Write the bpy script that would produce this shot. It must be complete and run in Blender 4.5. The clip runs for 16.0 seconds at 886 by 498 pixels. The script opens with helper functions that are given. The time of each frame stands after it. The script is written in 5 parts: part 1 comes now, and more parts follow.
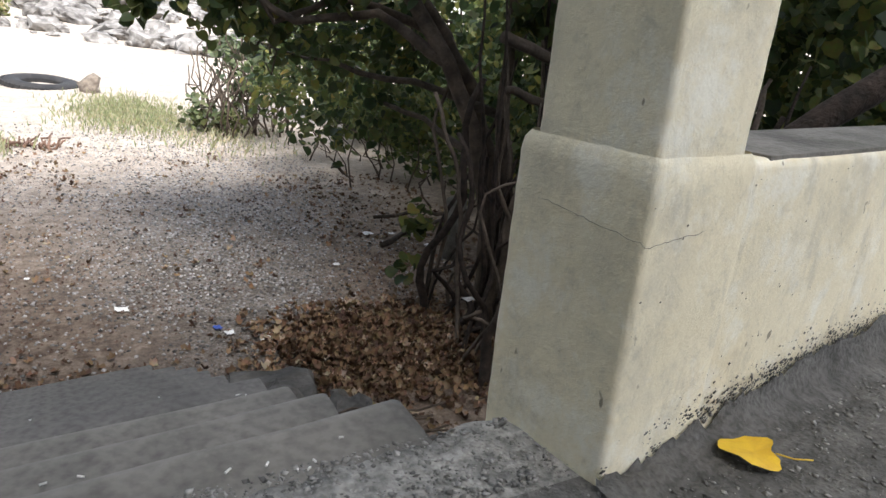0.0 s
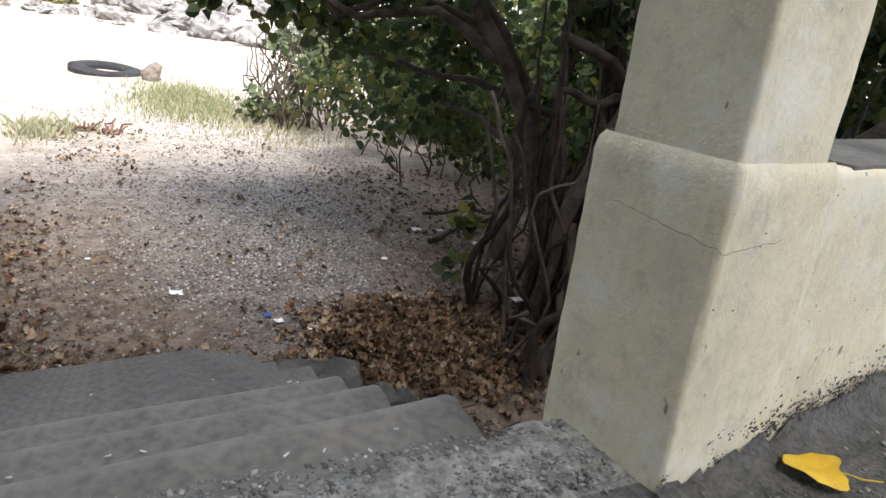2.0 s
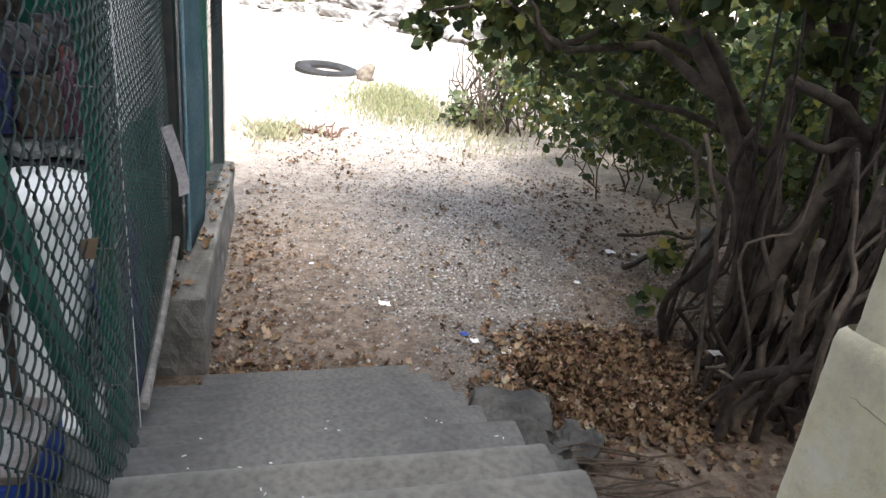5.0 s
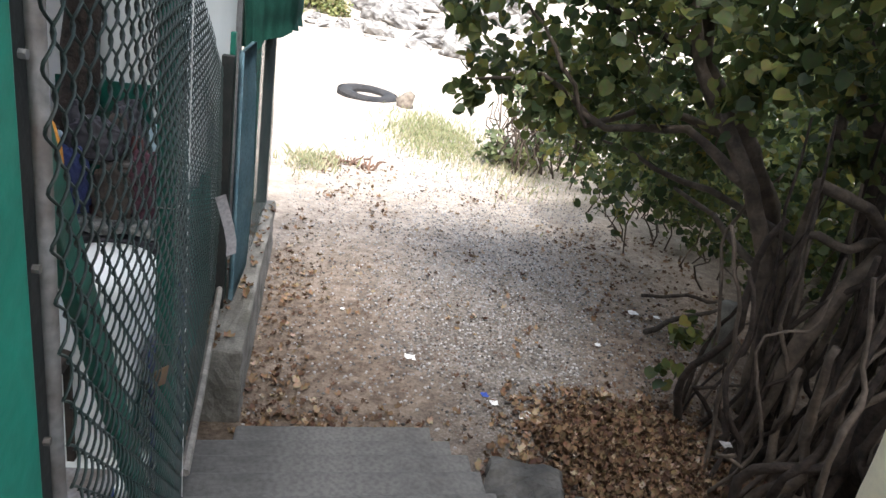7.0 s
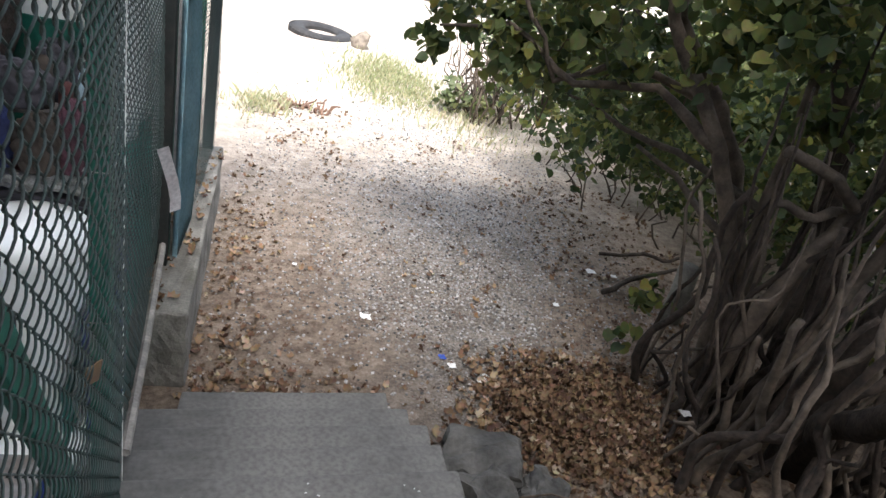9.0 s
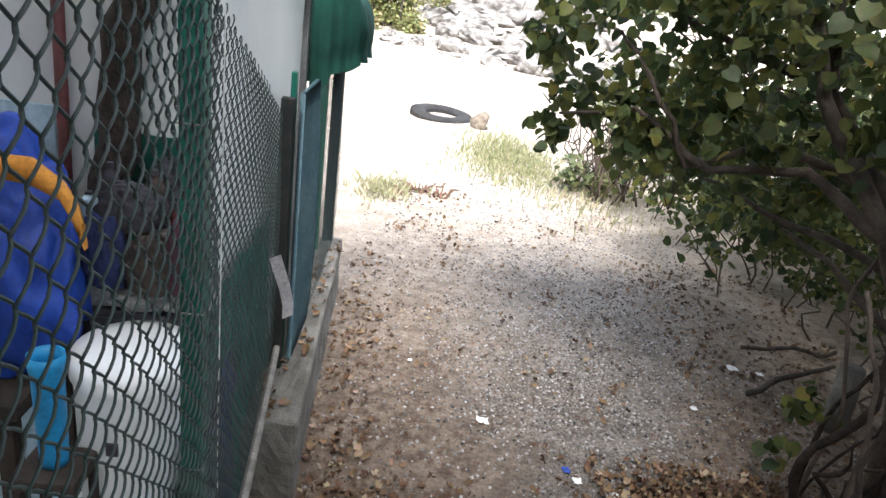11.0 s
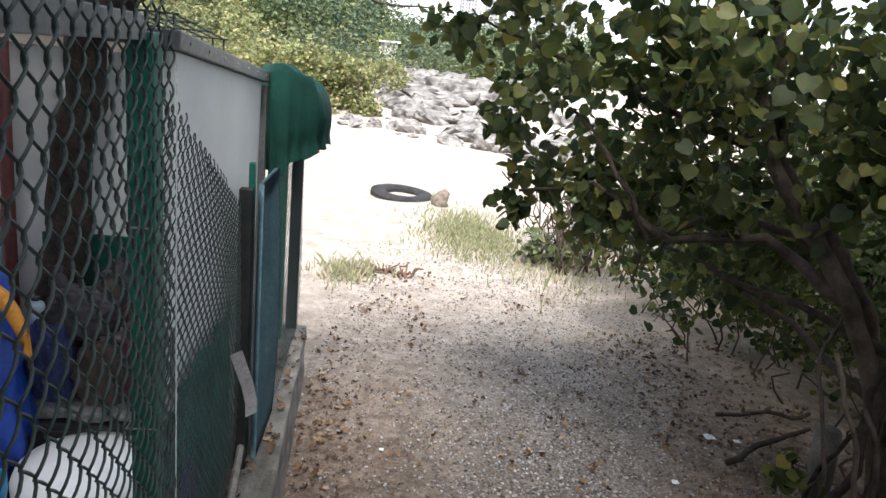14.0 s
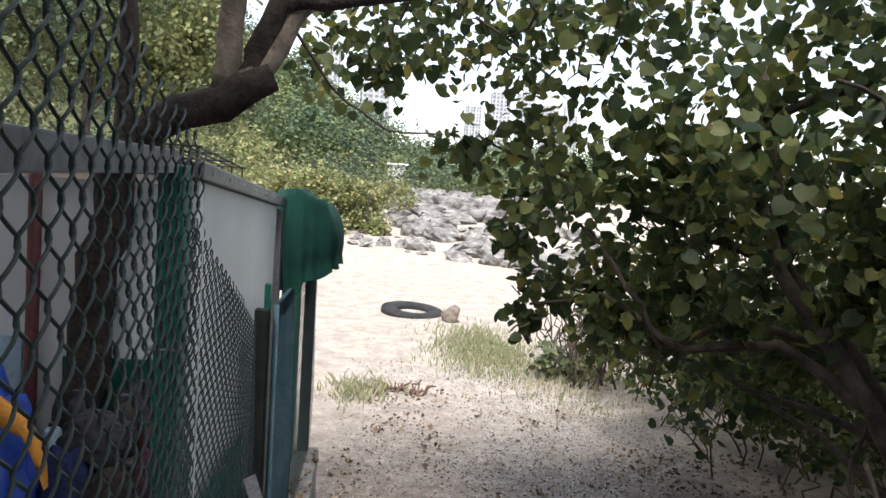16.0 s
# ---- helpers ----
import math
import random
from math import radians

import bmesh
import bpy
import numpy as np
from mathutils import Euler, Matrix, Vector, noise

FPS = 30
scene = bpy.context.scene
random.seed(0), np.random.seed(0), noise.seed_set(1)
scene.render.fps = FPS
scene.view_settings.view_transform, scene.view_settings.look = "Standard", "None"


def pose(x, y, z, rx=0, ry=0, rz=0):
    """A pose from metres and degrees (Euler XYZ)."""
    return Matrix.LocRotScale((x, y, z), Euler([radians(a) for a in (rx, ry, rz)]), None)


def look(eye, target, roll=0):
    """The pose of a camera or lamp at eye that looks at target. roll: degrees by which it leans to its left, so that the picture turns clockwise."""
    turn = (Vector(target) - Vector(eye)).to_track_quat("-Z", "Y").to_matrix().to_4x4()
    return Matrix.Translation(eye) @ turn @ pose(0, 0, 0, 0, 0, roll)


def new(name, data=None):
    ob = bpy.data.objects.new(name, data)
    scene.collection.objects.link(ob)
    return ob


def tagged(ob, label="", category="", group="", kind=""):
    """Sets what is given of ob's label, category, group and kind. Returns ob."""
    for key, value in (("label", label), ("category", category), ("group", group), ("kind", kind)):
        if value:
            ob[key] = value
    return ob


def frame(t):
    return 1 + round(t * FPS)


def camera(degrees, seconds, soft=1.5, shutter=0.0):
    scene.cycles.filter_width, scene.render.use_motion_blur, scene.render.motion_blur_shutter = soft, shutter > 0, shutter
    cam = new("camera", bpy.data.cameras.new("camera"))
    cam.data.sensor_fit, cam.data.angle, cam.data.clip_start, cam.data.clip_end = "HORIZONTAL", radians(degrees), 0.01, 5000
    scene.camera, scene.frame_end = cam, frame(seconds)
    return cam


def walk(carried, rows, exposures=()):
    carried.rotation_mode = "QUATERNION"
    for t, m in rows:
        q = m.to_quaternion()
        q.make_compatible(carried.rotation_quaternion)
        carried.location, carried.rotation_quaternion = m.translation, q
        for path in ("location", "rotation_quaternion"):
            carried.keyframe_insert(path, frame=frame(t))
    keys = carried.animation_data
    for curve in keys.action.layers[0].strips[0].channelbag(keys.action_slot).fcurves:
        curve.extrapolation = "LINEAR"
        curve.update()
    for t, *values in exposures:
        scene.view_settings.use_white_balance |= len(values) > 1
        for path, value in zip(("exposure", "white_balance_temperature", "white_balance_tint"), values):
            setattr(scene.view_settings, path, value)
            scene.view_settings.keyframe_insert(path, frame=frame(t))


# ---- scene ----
cam = camera(64.4, 16.0)
PATH = [
    (0, (0.427, 0.343, 1.643), (1.418, 1.96, 1.007), 5.9),
    (0.5, (0.417, 0.346, 1.642), (1.367, 1.982, 0.994), 6.1),
    (1, (0.409, 0.353, 1.636), (1.315, 2.009, 0.975), 6.5),
    (1.5, (0.404, 0.355, 1.635), (1.295, 2.021, 0.98), 7.0),
    (2, (0.401, 0.355, 1.637), (1.282, 2.026, 0.984), 7.3),
    (2.5, (0.383, 0.349, 1.643), (1.2, 2.051, 0.982), 7.3),
    (3, (0.359, 0.347, 1.652), (1.072, 2.09, 0.978), 7.0),
    (3.5, (0.341, 0.353, 1.648), (0.993, 2.123, 0.983), 7.5),
    (4, (0.34, 0.354, 1.641), (0.909, 2.151, 0.972), 7.1),
    (4.5, (0.312, 0.354, 1.68), (0.78, 2.179, 1.009), 7.0),
    (5, (0.275, 0.348, 1.889), (0.673, 2.161, 1.143), 6.3),
    (5.2, (0.264, 0.347, 1.964), (0.662, 2.179, 1.267), 6.4),
    (7.3, (0.195, 0.319, 2.217), (0.518, 2.146, 1.47), 9.9),
    (7.5, (0.185, 0.326, 2.216), (0.518, 2.143, 1.45), 10.3),
    (8, (0.169, 0.329, 2.228), (0.595, 2.122, 1.452), 11.8),
    (8.2, (0.183, 0.359, 2.213), (0.658, 2.136, 1.429), 12.5),
    (10.3, (0.17, 0.667, 2.252), (0.609, 2.396, 1.346), 11.8),
    (10.5, (0.186, 0.685, 2.26), (0.587, 2.442, 1.392), 11.0),
    (11, (0.211, 0.766, 2.274), (0.331, 2.626, 1.548), 8.0),
    (11.5, (0.197, 0.794, 2.286), (0.275, 2.669, 1.593), 8.1),
    (12, (0.184, 0.827, 2.274), (0.423, 2.673, 1.542), 10.0),
    (12.5, (0.191, 0.841, 2.276), (0.512, 2.672, 1.539), 10.7),
    (13, (0.196, 0.844, 2.274), (0.492, 2.703, 1.599), 9.3),
    (13.5, (0.206, 0.842, 2.285), (0.445, 2.738, 1.694), 7.2),
    (14, (0.207, 0.825, 2.289), (0.406, 2.748, 1.777), 5.8),
    (14.5, (0.202, 0.81, 2.298), (0.402, 2.752, 1.863), 4.8),
    (15, (0.197, 0.809, 2.296), (0.357, 2.773, 1.952), 4.3),
    (15.5, (0.198, 0.797, 2.298), (0.31, 2.778, 2.05), 3.7),
    (16, (0.194, 0.784, 2.294), (0.343, 2.769, 2.102), 4.0),
]
UNIT = 1.35  # the plan below is drawn in smaller units: metres per unit
walk(cam, [(t, look(Vector(e) * UNIT, Vector(g) * UNIT, r)) for t, e, g, r in PATH], [(0, 1.22), (2, 1.32), (3.5, 1.50), (5, 1.70), (8, 1.68), (10.5, 1.80), (11, 1.66), (11.5, 1.52), (12.5, 1.35), (13.5, 1.25), (14.5, 1.05), (16, 0.85)])

# ---- world and light ----
world = bpy.data.worlds.new("world")
scene.world = world
world.use_nodes = True
wn = world.node_tree.nodes
sky = wn.new("ShaderNodeTexSky")
sky.sky_type = "NISHITA"
sky.sun_disc = False
SUN_EL, SUN_AZ = radians(57), radians(178)   # azimuth from +y towards +x
sky.sun_elevation, sky.sun_rotation = SUN_EL, SUN_AZ
sky.air_density, sky.dust_density = 1.0, 2.0
haze = wn.new("ShaderNodeMix")          # thin white cloud over the whole sky
haze.data_type, haze.blend_type = "RGBA", "ADD"
haze.inputs["Factor"].default_value = 1.0
haze.inputs[7].default_value = (3.15, 3.13, 3.06, 1)
world.node_tree.links.new(sky.outputs[0], haze.inputs[6])
world.node_tree.links.new(haze.outputs[2], wn["Background"].inputs[0])
wn["Background"].inputs[1].default_value = 0.15
sun = new("sun", bpy.data.lights.new("sun", "SUN"))
sun.data.energy, sun.data.angle, sun.data.color = 3.5, radians(28), (1.0, 0.98, 0.955)
sd = Vector((math.sin(SUN_AZ) * math.cos(SUN_EL), math.cos(SUN_AZ) * math.cos(SUN_EL), math.sin(SUN_EL)))
sun.matrix_world = look(sd * 50, (0, 0, 0))

# ---- materials ----


def mat(name, col, col2=None, scale=8.0, rough=0.8, bump=0.2, fine=60.0, metal=0.0, dirt=None, dirt_amt=0.0, spec=0.3, isl=0.0, grain=0.5):
    """Procedural surface: two tones by coarse noise, fine grain, optional stains and bump."""
    m = bpy.data.materials.new(name)
    m.use_nodes = True
    n, l = m.node_tree.nodes, m.node_tree.links
    b = n["Principled BSDF"]
    tc = n.new("ShaderNodeTexCoord")
    n1 = n.new("ShaderNodeTexNoise")
    n1.inputs["Scale"].default_value, n1.inputs["Detail"].default_value = scale, 6
    n2 = n.new("ShaderNodeTexNoise")
    n2.inputs["Scale"].default_value, n2.inputs["Detail"].default_value = fine, 4
    l.new(tc.outputs["Object"], n1.inputs["Vector"])
    l.new(tc.outputs["Object"], n2.inputs["Vector"])
    r = n.new("ShaderNodeValToRGB")
    r.color_ramp.elements[0].position, r.color_ramp.elements[1].position = 0.35, 0.65
    c2 = col2 or tuple(c * 0.7 for c in col)
    r.color_ramp.elements[0].color, r.color_ramp.elements[1].color = (*c2, 1), (*col, 1)
    l.new(n1.outputs["Fac"], r.inputs["Fac"])
    out = r.outputs["Color"]
    mx = n.new("ShaderNodeMix")
    mx.data_type, mx.blend_type = "RGBA", "MULTIPLY"
    mx.inputs["Factor"].default_value = grain
    r2 = n.new("ShaderNodeValToRGB")
    r2.color_ramp.elements[0].position, r2.color_ramp.elements[1].position = 0.3, 0.6
    r2.color_ramp.elements[0].color = (0.45, 0.45, 0.45, 1)
    l.new(n2.outputs["Fac"], r2.inputs["Fac"])
    l.new(out, mx.inputs[6])
    l.new(r2.outputs["Color"], mx.inputs[7])
    out = mx.outputs[2]
    if dirt:
        n3 = n.new("ShaderNodeTexNoise")
        n3.inputs["Scale"].default_value, n3.inputs["Detail"].default_value, n3.inputs["Roughness"].default_value = scale * 0.6, 8, 0.7
        mp = n.new("ShaderNodeMapping")
        mp.inputs["Location"].default_value = (3, 7, 1)
        l.new(tc.outputs["Object"], mp.inputs["Vector"])
        l.new(mp.outputs[0], n3.inputs["Vector"])
        r3 = n.new("ShaderNodeValToRGB")
        r3.color_ramp.elements[0].position, r3.color_ramp.elements[1].position = 0.55, 0.72
        r3.color_ramp.elements[0].color, r3.color_ramp.elements[1].color = (0, 0, 0, 1), (dirt_amt,) * 3 + (1,)
        l.new(n3.outputs["Fac"], r3.inputs["Fac"])
        m3 = n.new("ShaderNodeMix")
        m3.data_type = "RGBA"
        l.new(r3.outputs["Color"], m3.inputs["Factor"])
        l.new(out, m3.inputs[6])
        m3.inputs[7].default_value = (*dirt, 1)
        out = m3.outputs[2]
    if isl:
        g = n.new("ShaderNodeNewGeometry")
        hs = n.new("ShaderNodeHueSaturation")
        mr = n.new("ShaderNodeMapRange")
        mr.inputs["To Min"].default_value, mr.inputs["To Max"].default_value = 1 - isl, 1 + isl
        l.new(g.outputs["Random Per Island"], mr.inputs["Value"])
        l.new(mr.outputs[0], hs.inputs["Value"])
        l.new(out, hs.inputs["Color"])
        out = hs.outputs["Color"]
    l.new(out, b.inputs["Base Color"])
    b.inputs["Roughness"].default_value, b.inputs["Metallic"].default_value = rough, metal
    b.inputs["Specular IOR Level"].default_value = spec
    bp = n.new("ShaderNodeBump")
    bp.inputs["Strength"].default_value, bp.inputs["Distance"].default_value = bump, 0.01
    ad = n.new("ShaderNodeMath")
    ad.operation = "ADD"
    l.new(n1.outputs["Fac"], ad.inputs[0])
    l.new(n2.outputs["Fac"], ad.inputs[1])
    l.new(ad.outputs[0], bp.inputs["Height"])
    l.new(bp.outputs[0], b.inputs["Normal"])
    return m


def leaf_mat(name, stops, rough=0.45, trans=0.35, patch=0.0):
    """Leaves: colour by island from a ramp, part of the light passing through."""
    m = bpy.data.materials.new(name)
    m.use_nodes = True
    n, l = m.node_tree.nodes, m.node_tree.links
    b = n["Principled BSDF"]
    g = n.new("ShaderNodeNewGeometry")
    r = n.new("ShaderNodeValToRGB")
    r.color_ramp.interpolation = "LINEAR"
    while len(r.color_ramp.elements) < len(stops):
        r.color_ramp.elements.new(0.5)
    for e, (p, c) in zip(r.color_ramp.elements, stops):
        e.position, e.color = p, (*c, 1)
    l.new(g.outputs["Random Per Island"], r.inputs["Fac"])
    tc = n.new("ShaderNodeTexCoord")
    nz = n.new("ShaderNodeTexNoise")
    nz.inputs["Scale"].default_value = 35
    l.new(tc.outputs["Object"], nz.inputs["Vector"])
    mx = n.new("ShaderNodeMix")
    mx.data_type, mx.blend_type = "RGBA", "OVERLAY"
    mx.inputs["Factor"].default_value = 0.35
    l.new(r.outputs["Color"], mx.inputs[6])
    l.new(nz.outputs["Color"], mx.inputs[7])
    tint = mx.outputs[2]
    if patch:                       # whole bushes differ in tone
        np_ = n.new("ShaderNodeTexNoise")
        np_.inputs["Scale"].default_value, np_.inputs["Detail"].default_value = patch, 3
        l.new(tc.outputs["Object"], np_.inputs["Vector"])
        rp = n.new("ShaderNodeValToRGB")
        rp.color_ramp.elements[0].position, rp.color_ramp.elements[1].position = 0.38, 0.62
        rp.color_ramp.elements[0].color, rp.color_ramp.elements[1].color = (0.38, 0.50, 0.58, 1), (1.25, 1.12, 0.75, 1)
        l.new(np_.outputs["Fac"], rp.inputs["Fac"])
        mp_ = n.new("ShaderNodeMix")
        mp_.data_type, mp_.blend_type = "RGBA", "MULTIPLY"
        mp_.inputs["Factor"].default_value = 1.0
        l.new(tint, mp_.inputs[6])
        l.new(rp.outputs["Color"], mp_.inputs[7])
        tint = mp_.outputs[2]
    l.new(tint, b.inputs["Base Color"])
    b.inputs["Roughness"].default_value = rough
    b.inputs["Specular IOR Level"].default_value = 0.3
    if trans:
        t = n.new("ShaderNodeBsdfTranslucent")
        l.new(tint, t.inputs["Color"])
        ms = n.new("ShaderNodeMixShader")
        ms.inputs[0].default_value = trans
        l.new(b.outputs[0], ms.inputs[1])
        l.new(t.outputs[0], ms.inputs[2])
        l.new(ms.outputs[0], n["Material Output"].inputs["Surface"])
    return m


def ground_mat():
    """Trodden earth with a gravel patch, turning to pale sand on the beach; the near paling imitates sunlight."""
    m = bpy.data.materials.new("earth_and_sand")
    m.use_nodes = True
    n, l = m.node_tree.nodes, m.node_tree.links
    b = n["Principled BSDF"]
    b.inputs["Roughness"].default_value, b.inputs["Specular IOR Level"].default_value = 0.95, 0.1
    tc = n.new("ShaderNodeTexCoord")
    sep = n.new("ShaderNodeSeparateXYZ")
    l.new(tc.outputs["Object"], sep.inputs[0])

    def nz(scale, detail=6, rough=0.6):
        t = n.new("ShaderNodeTexNoise")
        t.inputs["Scale"].default_value, t.inputs["Detail"].default_value, t.inputs["Roughness"].default_value = scale, detail, rough
        l.new(tc.outputs["Object"], t.inputs["Vector"])
        return t.outputs["Fac"]

    def ramp(f, stops):
        r = n.new("ShaderNodeValToRGB")
        while len(r.color_ramp.elements) < len(stops):
            r.color_ramp.elements.new(0.5)
        for e, (p, c) in zip(r.color_ramp.elements, stops):
            e.position, e.color = p, (*c, 1)
        l.new(f, r.inputs["Fac"])
        return r.outputs["Color"]

    def mix(f, a, c, kind="MIX"):
        x = n.new("ShaderNodeMix")
        x.data_type, x.blend_type = "RGBA", kind
        if isinstance(f, float):
            x.inputs["Factor"].default_value = f
        else:
            l.new(f, x.inputs["Factor"])
        l.new(a, x.inputs[6])
        l.new(c, x.inputs[7])
        return x.outputs[2]

    def mth(op, a, c):
        x = n.new("ShaderNodeMath")
        x.operation = op
        for i, v in enumerate((a, c)):
            if isinstance(v, (int, float)):
                x.inputs[i].default_value = v
            else:
                l.new(v, x.inputs[i])
        return x.outputs[0]

    coarse, mid, fine = nz(1.3), nz(11, 8, 0.75), nz(60, 6, 0.8)
    earth = ramp(mid, [(0.34, (0.12, 0.087, 0.066)), (0.5, (0.255, 0.196, 0.154)), (0.66, (0.40, 0.322, 0.26))])
    grav = ramp(nz(55, 3, 0.8), [(0.36, (0.085, 0.08, 0.075)), (0.5, (0.22, 0.205, 0.192)), (0.68, (0.52, 0.50, 0.475))])
    sand = ramp(mid, [(0.3, (0.44, 0.375, 0.31)), (0.7, (0.61, 0.54, 0.465))])
    dx = mth("ABSOLUTE", mth("SUBTRACT", sep.outputs["X"], mth("ADD", 1.0, mth("MULTIPLY", sep.outputs["Y"], 0.1))), 0)
    patch = mth("SUBTRACT", mth("ADD", 1.05, mth("MULTIPLY", coarse, 0.9)), dx)
    patch = mth("SUBTRACT", patch, mth("MULTIPLY", mth("ABSOLUTE", mth("SUBTRACT", sep.outputs["Y"], 5.2), 0), 0.27))
    pf = ramp(mth("MULTIPLY", patch, mth("ADD", 0.35, nz(4, 7, 0.75))), [(0.28, (0, 0, 0)), (0.8, (0.65, 0.65, 0.65))])
    c = mix(pf, earth, grav)
    # beach sand, begun early so its pale colour also stands for sunlit path
    bf = ramp(mth("MULTIPLY", mth("ADD", sep.outputs["Y"], mth("MULTIPLY", coarse, 1.5)), 0.1), [(0.52, (0, 0, 0)), (0.90, (1, 1, 1))])
    c = mix(bf, c, sand)
    c = mix(0.42, c, ramp(fine, [(0.38, (0.3, 0.3, 0.3)), (0.55, (1, 1, 1))]), "MULTIPLY")
    c = mix(0.7, c, ramp(nz(3.2, 9, 0.7), [(0.36, (0.52, 0.50, 0.48)), (0.62, (1, 1, 1))]), "MULTIPLY")
    l.new(c, b.inputs["Base Color"])
    bp = n.new("ShaderNodeBump")
    bp.inputs["Strength"].default_value, bp.inputs["Distance"].default_value = 0.9, 0.03
    l.new(mth("ADD", mth("MULTIPLY", mid, 0.8), fine), bp.inputs["Height"])
    l.new(bp.outputs[0], b.inputs["Normal"])
    return m


M_GROUND = ground_mat()
M_CONC = mat("grey_concrete", (0.135, 0.129, 0.12), (0.07, 0.067, 0.062), 16, 0.92, 0.9, 120, grain=0.8, dirt=(0.05, 0.047, 0.042), dirt_amt=0.7)
M_STEP = mat("worn_step_concrete", (0.185, 0.173, 0.155), (0.118, 0.111, 0.101), 3.5, 0.9, 0.3, 45, grain=0.6, dirt=(0.12, 0.115, 0.11), dirt_amt=0.4)


def worn_edge(m, wide, top):
    """Rubbed paler cement along the front edge of a tread, uneven in width; the tread's origin lies on that edge."""
    n, l = m.node_tree.nodes, m.node_tree.links
    b = n["Principled BSDF"]
    old = b.inputs["Base Color"].links[0].from_socket
    tc, sep, nz = n.new("ShaderNodeTexCoord"), n.new("ShaderNodeSeparateXYZ"), n.new("ShaderNodeTexNoise")
    l.new(tc.outputs["Object"], sep.inputs[0])
    l.new(tc.outputs["Object"], nz.inputs["Vector"])
    nz.inputs["Scale"].default_value, nz.inputs["Detail"].default_value, nz.inputs["Roughness"].default_value = 7, 8, 0.75
    back = n.new("ShaderNodeMath")
    back.operation = "MULTIPLY_ADD"
    l.new(sep.outputs["X"], back.inputs[0])
    back.inputs[1].default_value = -0.078
    l.new(sep.outputs["Y"], back.inputs[2])
    add = n.new("ShaderNodeMath")
    add.operation = "MULTIPLY_ADD"
    l.new(nz.outputs["Fac"], add.inputs[0])
    add.inputs[1].default_value = wide * 2.4
    l.new(back.outputs[0], add.inputs[2])
    mr = n.new("ShaderNodeMapRange")
    mr.inputs["From Min"].default_value, mr.inputs["From Max"].default_value = 0.2 * wide, 1.5 * wide
    mr.inputs["To Max"].default_value = top
    l.new(add.outputs[0], mr.inputs["Value"])
    mx = n.new("ShaderNodeMix")
    mx.data_type = "RGBA"
    l.new(mr.outputs[0], mx.inputs["Factor"])
    l.new(old, mx.inputs[6])
    mx.inputs[7].default_value = (0.33, 0.315, 0.285, 1)
    l.new(mx.outputs[2], b.inputs["Base Color"])


M_STEPLOW = mat("stained_step_concrete", (0.162, 0.153, 0.143), (0.108, 0.103, 0.097), 3, 0.92, 0.35, 50, grain=0.6, dirt=(0.06, 0.058, 0.055), dirt_amt=0.6)
worn_edge(M_STEP, 0.035, 0.42)
M_BLOCK = mat("broken_concrete", (0.115, 0.109, 0.10), (0.055, 0.053, 0.05), 6, 0.95, 0.7, 45, grain=0.6)
M_NOSE = mat("pebbly_concrete", (0.33, 0.318, 0.292), (0.15, 0.145, 0.135), 34, 0.95, 1.0, 110, grain=0.7)
M_KERB = mat("mossy_kerb_concrete", (0.215, 0.20, 0.178), (0.105, 0.098, 0.085), 6, 0.95, 0.5, 80, dirt=(0.06, 0.06, 0.04), dirt_amt=0.7)
